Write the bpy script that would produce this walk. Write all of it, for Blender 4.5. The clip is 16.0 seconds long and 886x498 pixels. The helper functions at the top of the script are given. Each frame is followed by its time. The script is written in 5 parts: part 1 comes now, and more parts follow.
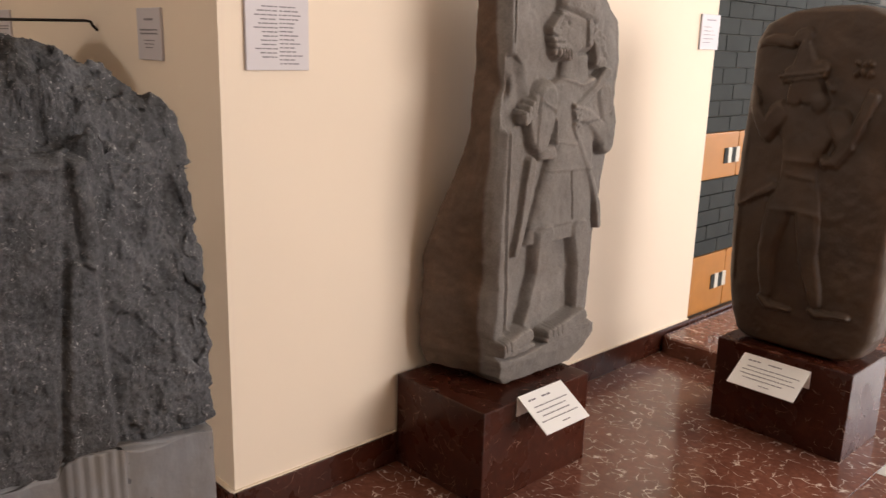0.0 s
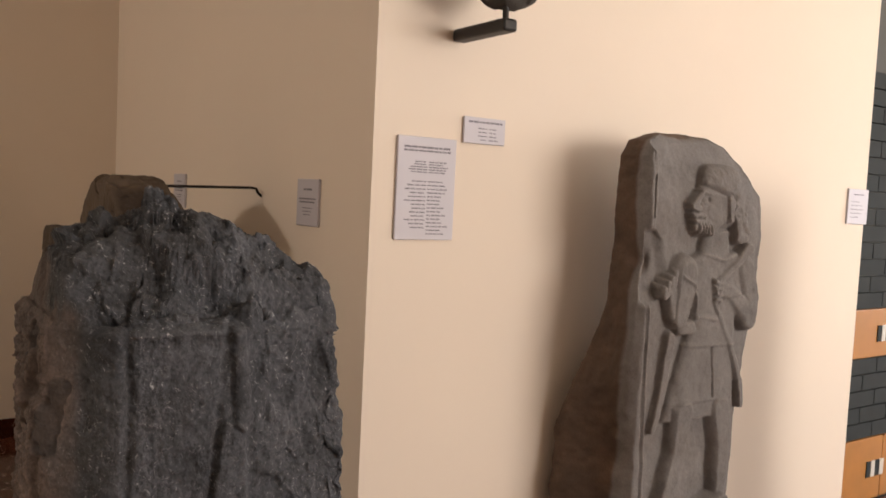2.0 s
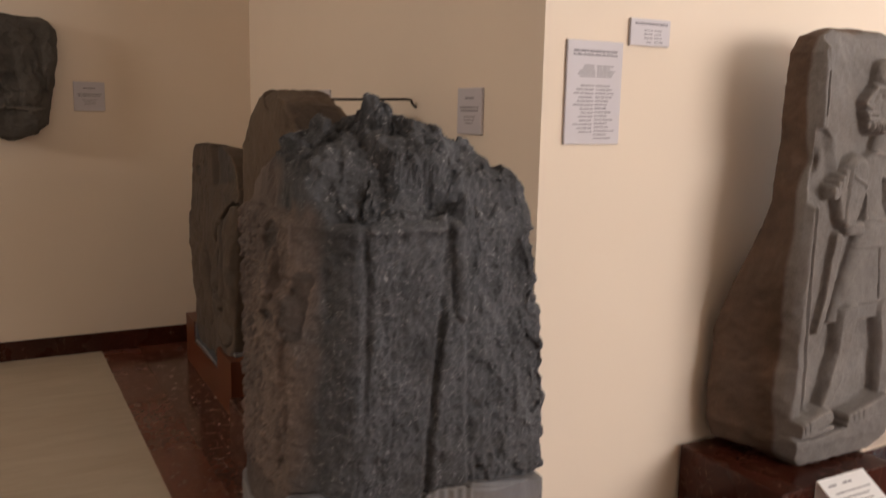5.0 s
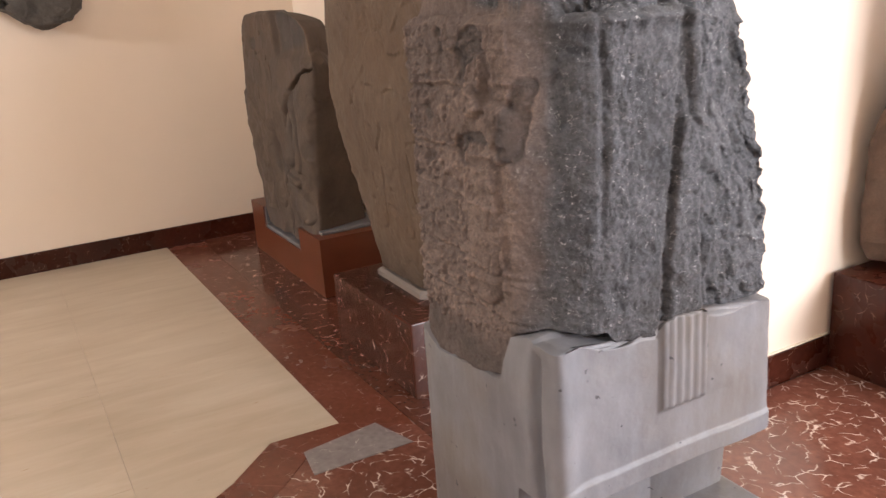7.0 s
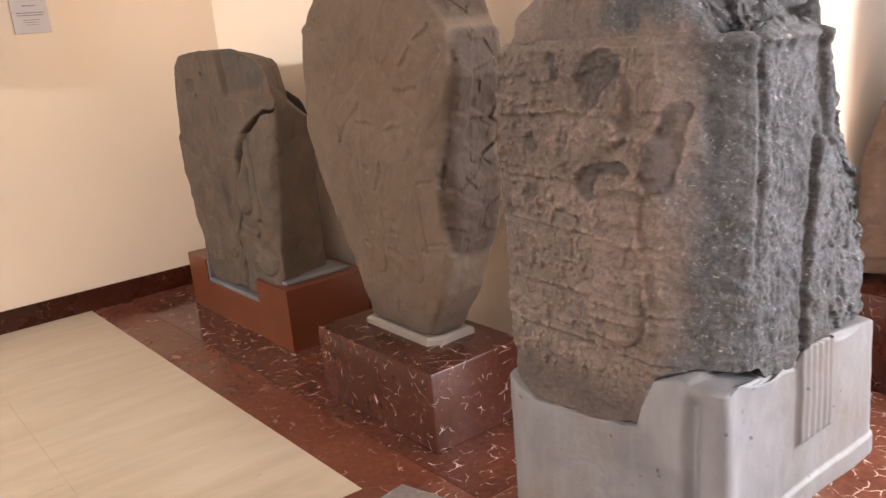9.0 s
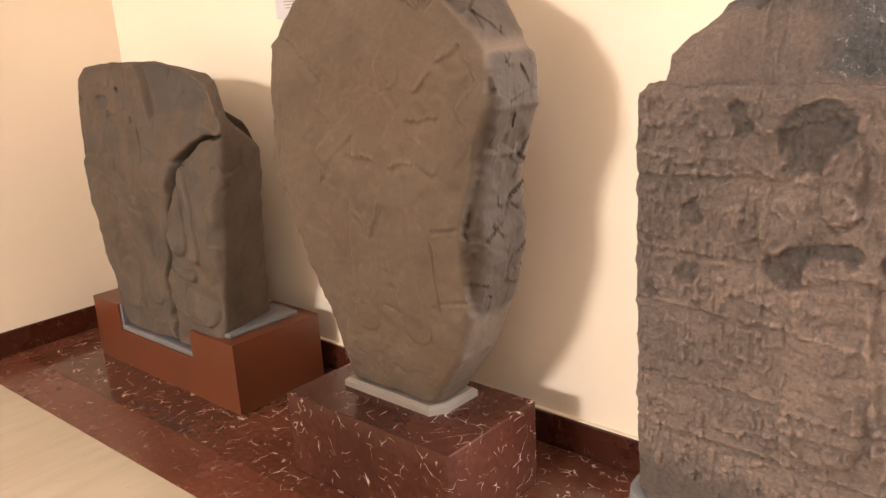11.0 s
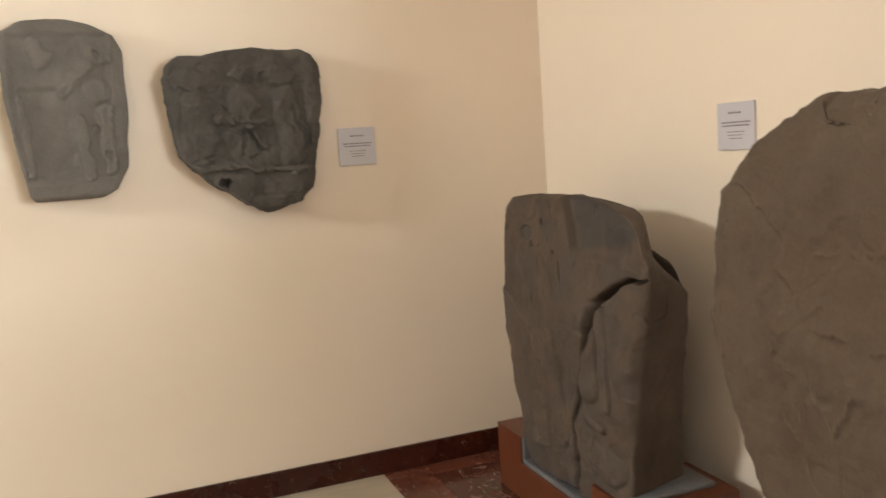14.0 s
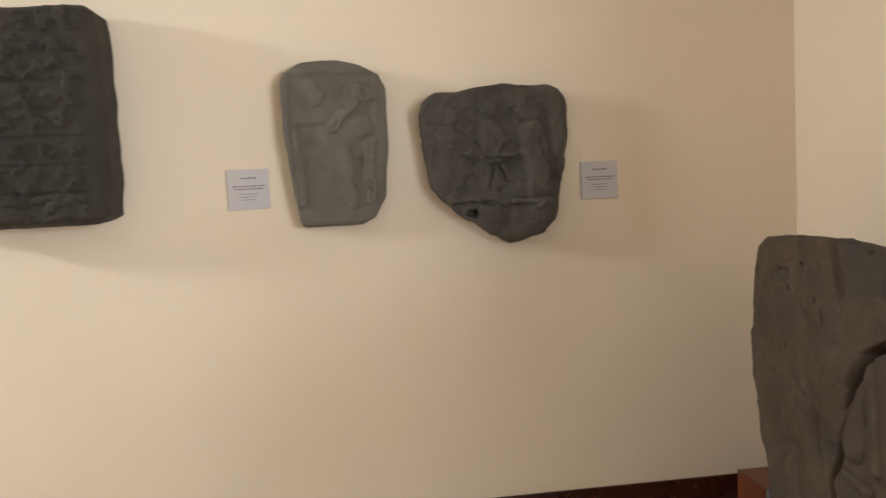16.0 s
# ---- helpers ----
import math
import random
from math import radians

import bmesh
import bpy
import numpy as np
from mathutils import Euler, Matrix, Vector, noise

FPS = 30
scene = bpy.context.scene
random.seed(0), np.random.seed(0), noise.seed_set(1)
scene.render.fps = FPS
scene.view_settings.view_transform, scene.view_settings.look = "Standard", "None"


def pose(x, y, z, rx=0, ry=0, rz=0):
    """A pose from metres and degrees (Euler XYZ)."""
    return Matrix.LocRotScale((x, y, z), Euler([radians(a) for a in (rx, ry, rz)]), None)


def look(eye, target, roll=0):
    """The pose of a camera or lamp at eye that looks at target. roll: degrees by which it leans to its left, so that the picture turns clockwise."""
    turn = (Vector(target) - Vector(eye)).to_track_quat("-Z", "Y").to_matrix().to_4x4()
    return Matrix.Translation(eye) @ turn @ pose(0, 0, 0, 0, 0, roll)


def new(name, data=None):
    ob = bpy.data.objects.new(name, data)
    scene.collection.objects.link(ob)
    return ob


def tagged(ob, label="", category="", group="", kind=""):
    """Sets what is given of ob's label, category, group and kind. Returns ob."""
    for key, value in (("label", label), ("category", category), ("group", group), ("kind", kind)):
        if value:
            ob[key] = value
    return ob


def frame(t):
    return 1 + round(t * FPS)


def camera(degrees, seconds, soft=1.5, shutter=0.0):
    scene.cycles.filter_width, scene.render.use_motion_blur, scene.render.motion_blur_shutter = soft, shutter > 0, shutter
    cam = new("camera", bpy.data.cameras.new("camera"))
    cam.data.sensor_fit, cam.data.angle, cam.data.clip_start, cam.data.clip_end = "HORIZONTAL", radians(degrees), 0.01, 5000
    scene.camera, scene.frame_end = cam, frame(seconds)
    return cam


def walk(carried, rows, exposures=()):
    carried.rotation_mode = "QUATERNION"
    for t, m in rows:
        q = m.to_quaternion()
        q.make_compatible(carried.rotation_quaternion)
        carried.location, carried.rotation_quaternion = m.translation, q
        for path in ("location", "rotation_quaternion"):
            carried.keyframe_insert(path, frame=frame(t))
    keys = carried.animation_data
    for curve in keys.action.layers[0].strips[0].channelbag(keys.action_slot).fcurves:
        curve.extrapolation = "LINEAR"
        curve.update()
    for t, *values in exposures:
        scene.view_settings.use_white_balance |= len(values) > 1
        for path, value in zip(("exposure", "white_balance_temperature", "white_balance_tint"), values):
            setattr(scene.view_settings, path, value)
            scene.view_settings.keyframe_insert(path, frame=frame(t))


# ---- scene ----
cam = camera(56.8, 16.0, soft=1.4, shutter=0.4)
PATH = [
    (0, (2.053, -1.096, 1.449), (0.647, 0.243, 0.969), 1.6),
    (0.5, (2.047, -1.118, 1.452), (0.579, 0.159, 0.99), 2.0),
    (1, (2.066, -1.134, 1.468), (0.525, 0.086, 1.095), 1.9),
    (1.5, (2.065, -1.137, 1.486), (0.468, 0.047, 1.264), 2.6),
    (2, (2.05, -1.132, 1.501), (0.402, -0.007, 1.374), 2.8),
    (2.5, (2.047, -1.142, 1.506), (0.377, -0.043, 1.485), 3.3),
    (3, (2.042, -1.14, 1.519), (0.36, -0.058, 1.542), 3.2),
    (3.5, (2.038, -1.138, 1.518), (0.345, -0.075, 1.555), 3.6),
    (4, (2.034, -1.124, 1.512), (0.288, -0.148, 1.509), 4.4),
    (4.5, (2.02, -1.215, 1.496), (0.252, -0.288, 1.371), 3.9),
    (5, (1.99, -1.378, 1.461), (0.254, -0.442, 1.128), 1.2),
    (5.2, (2.008, -1.456, 1.444), (0.287, -0.513, 1.059), 0.4),
    (7.3, (1.572, -1.682, 1.281), (-0.113, -0.784, 0.685), -4.1),
    (7.5, (1.538, -1.703, 1.287), (-0.14, -0.79, 0.696), -3.7),
    (8, (1.437, -1.828, 1.297), (-0.157, -0.783, 0.693), -5.2),
    (8.5, (1.362, -1.944, 1.3), (-0.184, -0.793, 0.764), -5.6),
    (9, (1.265, -1.963, 1.293), (-0.26, -0.782, 0.766), -5.0),
    (9.2, (1.208, -1.997, 1.273), (-0.315, -0.805, 0.765), -4.4),
    (11.5, (0.593, -1.999, 1.372), (-0.669, -0.546, 0.831), -3.4),
    (12, (0.535, -2.001, 1.372), (-0.812, -0.602, 0.897), -4.3),
    (12.5, (0.486, -1.925, 1.361), (-0.962, -0.62, 0.914), -4.2),
    (13, (0.459, -1.913, 1.402), (-1.152, -0.799, 0.998), -4.2),
    (13.5, (0.425, -1.895, 1.433), (-1.349, -1.022, 1.126), -3.7),
    (14, (0.369, -1.871, 1.462), (-1.489, -1.172, 1.22), -4.0),
    (14.5, (0.346, -1.904, 1.489), (-1.561, -1.337, 1.293), -3.7),
    (15, (0.344, -1.935, 1.503), (-1.598, -1.494, 1.323), -3.4),
    (15.5, (0.285, -1.904, 1.49), (-1.685, -1.593, 1.339), -3.8),
    (16, (0.354, -2.058, 1.532), (-1.624, -1.813, 1.365), -3.0),
]
EXPOSURES = [(0, 0.15, 6550, 14), (1.5, 0.05, 6550, 14), (3.5, -0.38, 6580, 14), (4.3, -0.35, 6550, 14), (5.0, -0.05, 6500, 15), (7.3, 1.67, 5830, 14), (8.2, 1.82, 5830, 13), (9.2, 2.03, 5900, 13), (11.5, 2.26, 6380, 12), (12.7, 1.95, 6150, 7), (13.4, 1.72, 5850, 3), (14.0, 1.38, 5720, 1), (14.6, 1.12, 5700, 0), (16, 0.96, 5680, 0)]
walk(cam, [(t, look(eye, target, roll)) for t, eye, target, roll in PATH], EXPOSURES)

# ---- light ----
H = 4.0
world = bpy.data.worlds.new("sky")
scene.world = world
world.use_nodes = True
sky = world.node_tree.nodes.new("ShaderNodeTexSky")
sky.sky_type, sky.sun_disc = "NISHITA", False
sky.sun_elevation, sky.sun_rotation = radians(50), radians(120)
world.node_tree.links.new(sky.outputs[0], world.node_tree.nodes["Background"].inputs[0])
world.node_tree.nodes["Background"].inputs[1].default_value = 0.1


def area_lamp(name, eye, target, sx, sy, watts, colour):
    data = bpy.data.lights.new(name, "AREA")
    data.shape, data.size, data.size_y, data.energy, data.color = "RECTANGLE", sx, sy, watts, colour
    ob = new(name, data)
    ob.matrix_world = look(eye, target)
    return ob


# daylight that enters by the windows of the east and north walls, the high window in the south wall, and an added
# ceiling fill light
LAMP_A = (2.2, -3.6)
area_lamp("window_light_east", (5.95, 3.1, 2.05), (0.0, 0.9, 1.2), 3.4, 2.0, 250, (1.0, 0.95, 0.88))
area_lamp("window_light_north", (3.2, 8.95, 1.95), (2.6, 2.0, 0.6), 3.6, 2.2, 220, (0.95, 0.97, 1.0))
area_lamp("window_light_south", (-0.85, -9.95, 3.65), (-1.6, -1.0, 0.9), 1.1, 0.5, 132, (1.0, 0.95, 0.85))
# weak fill without a known source, added to brighten the stones' fronts
area_lamp("ceiling_panel_light", (*LAMP_A, H - 0.03), (*LAMP_A, 0.0), 1.2, 1.2, 13, (1.0, 0.95, 0.88))


# ---- materials ----
def material(name, rough=0.6, metal=0.0):
    m = bpy.data.materials.new(name)
    m.use_nodes = True
    b = m.node_tree.nodes["Principled BSDF"]
    b.inputs["Roughness"].default_value, b.inputs["Metallic"].default_value = rough, metal
    return m, m.node_tree, b


def node(tree, kind, **values):
    n = tree.nodes.new(kind)
    for k, v in values.items():
        n.inputs[k.replace("_", " ")].default_value = v
    return n


def where(tree, scale=(1, 1, 1)):
    """World-size coordinates."""
    g = tree.nodes.new("ShaderNodeNewGeometry")
    m = node(tree, "ShaderNodeMapping", Scale=scale)
    tree.links.new(g.outputs["Position"], m.inputs["Vector"])
    return m.outputs[0]


def noise_tex(tree, coords, scale, detail=4, rough=0.55, distort=0.0):
    n = node(tree, "ShaderNodeTexNoise", Scale=scale, Detail=detail, Roughness=rough, Distortion=distort)
    tree.links.new(coords, n.inputs["Vector"])
    return n.outputs["Fac"]


def ramp(tree, fac, *stops):
    r = tree.nodes.new("ShaderNodeValToRGB")
    while len(r.color_ramp.elements) < len(stops):
        r.color_ramp.elements.new(0.5)
    for e, (p, c) in zip(r.color_ramp.elements, stops):
        e.position, e.color = p, (*c, 1)
    tree.links.new(fac, r.inputs[0])
    return r.outputs[0]


def mix(tree, fac, a, b, how="MIX"):
    n = tree.nodes.new("ShaderNodeMix")
    n.data_type, n.blend_type = "RGBA", how
    for k, v in ((0, fac), (6, a), (7, b)):
        if isinstance(v, (int, float)):
            n.inputs[k].default_value = v
        elif isinstance(v, tuple):
            n.inputs[k].default_value = (*v, 1)
        else:
            tree.links.new(v, n.inputs[k])
    return n.outputs[2]


def bump(tree, b, height, strength, distance):
    n = node(tree, "ShaderNodeBump", Strength=strength, Distance=distance)
    tree.links.new(height, n.inputs["Height"])
    tree.links.new(n.outputs[0], b.inputs["Normal"])


def plaster(name, colour):
    m, t, b = material(name, 0.75)
    p = where(t)
    big, fine = noise_tex(t, p, 1.3, 3), noise_tex(t, p, 60, 3)
    c = mix(t, big, tuple(v * 0.93 for v in colour), tuple(min(v * 1.04, 0.9) for v in colour))
    c = mix(t, noise_tex(t, p, 9, 5), c, tuple(v * 0.97 for v in colour))
    t.links.new(c, b.inputs["Base Color"])
    bump(t, b, fine, 0.12, 0.002)
    return m


def marble(name, dark, mid, vein, rough=0.18, amount=0.035, gate_at=0.52, gloss=0.5):
    m, t, b = material(name, rough)
    b.inputs["Specular IOR Level"].default_value = gloss
    p = where(t)
    warp = node(t, "ShaderNodeTexNoise", Scale=7.0, Detail=3.0)
    t.links.new(p, warp.inputs["Vector"])
    moved = t.nodes.new("ShaderNodeVectorMath")
    moved.operation = "MULTIPLY_ADD"
    moved.inputs[1].default_value = (0.16, 0.16, 0.16)
    t.links.new(warp.outputs["Color"], moved.inputs[0])
    t.links.new(p, moved.inputs[2])
    v = node(t, "ShaderNodeTexVoronoi", Scale=17.0)
    v.feature = "DISTANCE_TO_EDGE"
    t.links.new(moved.outputs[0], v.inputs["Vector"])
    lines = ramp(t, v.outputs["Distance"], (0.0, (1, 1, 1)), (amount, (0, 0, 0)))
    gate = ramp(t, noise_tex(t, p, 21, 3), (gate_at, (0, 0, 0)), (gate_at + 0.13, (1, 1, 1)))
    veins = mix(t, 1.0, lines, gate, "MULTIPLY")
    cloud = ramp(t, noise_tex(t, p, 3.0, 6, 0.65), (0.3, dark), (0.72, mid))
    cloud = mix(t, noise_tex(t, p, 45, 4), cloud, tuple(x * 0.7 for x in dark))
    c = mix(t, veins, cloud, vein)
    t.links.new(c, b.inputs["Base Color"])
    r = ramp(t, noise_tex(t, p, 5, 5), (0.3, (rough * 0.7,) * 3), (0.75, (rough * 1.7,) * 3))
    t.links.new(r, b.inputs["Roughness"])
    return m


def weathered(t, c, stain_shade_colour, wear=0.55):
    """Adds stains and painted shade from the carved mesh, and paler worn edges."""
    a = t.nodes.new("ShaderNodeAttribute")
    a.attribute_name = "stain_shade"
    c = mix(t, a.outputs["Fac"], c, stain_shade_colour)
    g = t.nodes.new("ShaderNodeNewGeometry")
    edges = ramp(t, g.outputs["Pointiness"], (0.515, (0, 0, 0)), (0.60, (1, 1, 1)))
    return mix(t, mix(t, 1.0, edges, (wear,) * 3, "MULTIPLY"), c, mix(t, 1.0, c, (2.0, 1.95, 1.9), "MULTIPLY"))


def stone(name, dark, light, patch, speck=0.0, grain=120, relief=0.6, patch_scale=2.2, rough=0.8, speck_scale=70, stain_shade=(0.06, 0.055, 0.055), wear=0.55):
    m, t, b = material(name, rough)
    p = where(t)
    c = ramp(t, noise_tex(t, p, 6, 7, 0.62), (0.28, dark), (0.74, light))
    c = mix(t, ramp(t, noise_tex(t, p, patch_scale, 5, 0.6, 0.0), (0.48, (0, 0, 0)), (0.66, (1, 1, 1))), c, patch)
    fine = noise_tex(t, p, grain, 4, 0.7)
    c = mix(t, 0.2, c, mix(t, 1.0, c, ramp(t, fine, (0.3, (0.35,) * 3), (0.72, (1.5,) * 3)), "MULTIPLY"))
    if speck:
        s = ramp(t, noise_tex(t, p, speck_scale, 2, 0.5), (0.70 - speck, (0, 0, 0)), (0.745 - speck, (1, 1, 1)))
        c = mix(t, s, c, (0.42, 0.40, 0.38))
    c = weathered(t, c, stain_shade, wear)
    t.links.new(c, b.inputs["Base Color"])
    h = mix(t, 0.4, noise_tex(t, p, 35, 6, 0.7), fine)
    bump(t, b, h, relief, 0.008)
    return m


def plain(name, colour, rough=0.5, metal=0.0, wear=0.12, scale=14):
    m, t, b = material(name, rough, metal)
    p = where(t)
    c = mix(t, noise_tex(t, p, scale, 5), tuple(v * (1 - wear) for v in colour), tuple(min(1, v * (1 + wear)) for v in colour))
    t.links.new(c, b.inputs["Base Color"])
    bump(t, b, noise_tex(t, p, 90, 3), 0.08, 0.002)
    return m


def travertine_material():
    m, t, b = material("travertine", 0.35)
    p = where(t, (11, 2.2, 1))
    c = ramp(t, noise_tex(t, p, 1.0, 6, 0.6, 0.4), (0.25, (0.385, 0.31, 0.225)), (0.55, (0.45, 0.375, 0.285)), (0.8, (0.51, 0.44, 0.35)))
    pits = ramp(t, noise_tex(t, where(t, (46, 9, 1)), 1.6, 3, 0.6), (0.70, (0, 0, 0)), (0.75, (1, 1, 1)))
    c = mix(t, pits, c, (0.33, 0.24, 0.15))
    info = t.nodes.new("ShaderNodeObjectInfo")
    tone = ramp(t, info.outputs["Random"], (0.0, (0.98, 0.975, 0.97)), (1.0, (1.01, 1.005, 1.0)))
    t.links.new(mix(t, 1.0, c, tone, "MULTIPLY"), b.inputs["Base Color"])
    return m


def flecks(t, p, scale, level):
    """Irregular bright mineral flecks, thick in some places and rare in others."""
    fine = noise_tex(t, p, scale, 5, 0.85, 0.6)
    clumps = ramp(t, noise_tex(t, p, 13, 4, 0.7), (0.32, (0, 0, 0)), (0.55, (1, 1, 1)))
    return mix(t, 1.0, ramp(t, fine, (level, (0, 0, 0)), (level + 0.05, (1, 1, 1))), clumps, "MULTIPLY")


def two_tone(name, one, other, relief=1.0, grain=0.6):
    """Stone with a patina on some faces: the mesh's own attribute "skin" says where, with a ragged border."""
    m, t, b = material(name, 0.8)
    p = where(t)
    skin = t.nodes.new("ShaderNodeAttribute")
    skin.attribute_name = "skin"
    tones = []
    for dark, light, patch, speck in (one, other):
        c = ramp(t, noise_tex(t, p, 7, 7, 0.62), (0.28, dark), (0.74, light))
        c = mix(t, ramp(t, noise_tex(t, p, 3.0, 5, 0.6), (0.48, (0, 0, 0)), (0.66, (1, 1, 1))), c, patch)
        if speck:
            hollows = ramp(t, noise_tex(t, p, 95, 5, 0.8), (0.30, (0.25,) * 3), (0.50, (1, 1, 1)))
            c = mix(t, 1.0, c, hollows, "MULTIPLY")
            c = mix(t, flecks(t, p, 105, 0.59), c, (0.36, 0.35, 0.35))
        tones.append(c)
    c = mix(t, skin.outputs["Fac"], tones[1], tones[0])
    fine = noise_tex(t, p, 170, 4, 0.7)
    c = mix(t, grain, c, mix(t, 1.0, c, ramp(t, fine, (0.3, (0.35,) * 3), (0.72, (1.55,) * 3)), "MULTIPLY"))
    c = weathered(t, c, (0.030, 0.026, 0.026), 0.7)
    t.links.new(c, b.inputs["Base Color"])
    bump(t, b, mix(t, 0.45, noise_tex(t, p, 55, 6, 0.75), fine), relief, 0.010)
    return m


def cement_material():
    """Smoothed grey cement with earthy stains, trowel marks and small air holes."""
    m, t, b = material("grey_cement", 0.55)
    p = where(t)
    c = ramp(t, noise_tex(t, p, 5, 6, 0.6), (0.3, (0.105, 0.103, 0.112)), (0.7, (0.165, 0.162, 0.172)))
    c = mix(t, ramp(t, noise_tex(t, p, 3.1, 4, 0.6), (0.46, (0, 0, 0)), (0.68, (0.8,) * 3)), c, (0.125, 0.107, 0.092))
    c = mix(t, ramp(t, noise_tex(t, where(t, (1, 1, 0.25)), 30, 4, 0.6), (0.45, (0, 0, 0)), (0.75, (0.45,) * 3)), c, (0.19, 0.188, 0.20))
    holes = ramp(t, noise_tex(t, p, 48, 2, 0.5), (0.725, (0, 0, 0)), (0.745, (1, 1, 1)))
    c = mix(t, holes, c, (0.04, 0.038, 0.04))
    t.links.new(c, b.inputs["Base Color"])
    bump(t, b, mix(t, 0.5, noise_tex(t, p, 12, 5, 0.6), noise_tex(t, p, 60, 4, 0.6)), 0.35, 0.006)
    return m


CREAM = plaster("cream_plaster", (0.82, 0.69, 0.56))
CEILING = plaster("white_ceiling_paint", (0.80, 0.77, 0.70))
RED_MARBLE = marble("red_marble", (0.115, 0.040, 0.026), (0.32, 0.125, 0.082), (0.70, 0.56, 0.48), 0.13, 0.042, 0.47)
PEDESTAL_MARBLE = marble("deep_red_marble", (0.050, 0.017, 0.011), (0.125, 0.043, 0.028), (0.50, 0.38, 0.32), 0.16, 0.024, gloss=0.3)
FLOOR_MARBLE = marble("deep_red_floor_marble", (0.070, 0.023, 0.014), (0.200, 0.068, 0.042), (0.66, 0.52, 0.44), 0.12, 0.034, 0.51)
DARK_MARBLE = marble("dark_red_marble", (0.036, 0.009, 0.005), (0.098, 0.025, 0.013), (0.40, 0.26, 0.20), 0.24, 0.014, gloss=0.25)
BAND_MARBLE = marble("brown_red_marble", (0.12, 0.035, 0.02), (0.22, 0.075, 0.045), (0.5, 0.36, 0.28), 0.2, 0.014)
GREY_MARBLE = marble("grey_marble", (0.20, 0.17, 0.165), (0.36, 0.32, 0.31), (0.6, 0.55, 0.5), 0.18, 0.02)
RED_PAINT = plain("red_brown_lacquer", (0.108, 0.030, 0.012), 0.34, wear=0.25, scale=5)
TRAVERTINE = travertine_material()
CORNER_STONE = two_tone("carved_basalt", ((0.074, 0.052, 0.043), (0.192, 0.138, 0.115), (0.098, 0.072, 0.062), 0.0), ((0.022, 0.022, 0.025), (0.105, 0.104, 0.113), (0.046, 0.043, 0.044), 0.08), 0.9, 0.5)
RELIEF_STONE = two_tone("grey_carved_basalt", ((0.052, 0.029, 0.017), (0.125, 0.072, 0.044), (0.075, 0.045, 0.029), 0.0), ((0.135, 0.119, 0.109), (0.215, 0.193, 0.178), (0.155, 0.133, 0.119), 0.0), 0.35, 0.3)
# the last colour holds the broken flank's shade as well as its brown
BROWN_STONE = stone("brown_stone", (0.072, 0.045, 0.028), (0.115, 0.079, 0.052), (0.090, 0.056, 0.033), 0.0, 110, 0.18, stain_shade=(0.026, 0.013, 0.006))
CRACKED_STONE = stone("grey_brown_stone", (0.050, 0.032, 0.021), (0.100, 0.068, 0.046), (0.074, 0.051, 0.037), 0.0, 110, 0.25, stain_shade=(0.050, 0.042, 0.037))
DARK_BROWN = stone("dark_brown_stone", (0.026, 0.012, 0.005), (0.062, 0.030, 0.012), (0.036, 0.017, 0.007), 0.0, 150, 0.25, rough=0.55, wear=0.25)
SLAB_GREY = stone("pale_grey_stone", (0.098, 0.082, 0.070), (0.165, 0.143, 0.122), (0.115, 0.097, 0.082), 0.0, 160, 0.4)
SLAB_DARK = stone("dark_grey_stone", (0.043, 0.036, 0.030), (0.094, 0.079, 0.066), (0.062, 0.051, 0.042), 0.0, 140, 0.6)
SLAB_BLACK = stone("black_stone", (0.016, 0.012, 0.009), (0.040, 0.031, 0.023), (0.024, 0.018, 0.014), 0.0, 140, 0.5)
CEMENT = cement_material()
PALE_CEMENT = plain("pale_cement", (0.17, 0.14, 0.118), 0.8)
BOARD = plain("white_plaque_board", (0.56, 0.52, 0.55), 0.5, wear=0.03)
INK = plain("grey_ink", (0.20, 0.18, 0.20), 0.7)
IRON = plain("dark_iron", (0.03, 0.025, 0.022), 0.5, 0.6)
CARD = plain("white_card", (0.80, 0.78, 0.77), 0.4, wear=0.02)
GLAZE_DARK = plain("dark_glazed_brick", (0.018, 0.021, 0.020), 0.85, wear=0.5, scale=8)
GLAZE_ORANGE = plain("orange_glazed_brick", (0.40, 0.16, 0.025), 0.5, wear=0.2, scale=8)
GLAZE_WHITE = plain("white_glazed_brick", (0.6, 0.57, 0.5), 0.4)
PALE_FLOOR = plain("pale_polished_floor", (0.62, 0.60, 0.56), 0.25)
MORTAR = plain("pale_mortar", (0.09, 0.085, 0.075), 0.8)
STEEL = plain("white_lamp_frame", (0.7, 0.7, 0.68), 0.4)


# ---- mesh helpers ----
def mesh_of(name, verts, faces, mat, smooth=False):
    me = bpy.data.meshes.new(name)
    me.from_pydata([tuple(v) for v in verts], [], faces)
    me.materials.append(mat)
    if smooth:
        me.shade_smooth()
    me.update()
    return me


def part(name, bm, mat, parent=None, label=""):
    """Links a bmesh as one mesh object, under a thing if one is given."""
    me = bpy.data.meshes.new(name)
    bmesh.ops.recalc_face_normals(bm, faces=bm.faces)
    bm.to_mesh(me)
    bm.free()
    me.materials.append(mat)
    ob = new(name, me)
    ob.parent = parent
    return tagged(ob, label)


def box(x0, x1, y0, y1, z0, z1, bevel=0.0, segments=2):
    bm = bmesh.new()
    bmesh.ops.create_cube(bm, size=1, matrix=Matrix.Translation(((x0 + x1) / 2, (y0 + y1) / 2, (z0 + z1) / 2)) @ Matrix.Diagonal((x1 - x0, y1 - y0, z1 - z0, 1)))
    if bevel:
        bmesh.ops.bevel(bm, geom=bm.edges[:], offset=bevel, segments=segments, affect="EDGES", profile=0.6)
    return bm


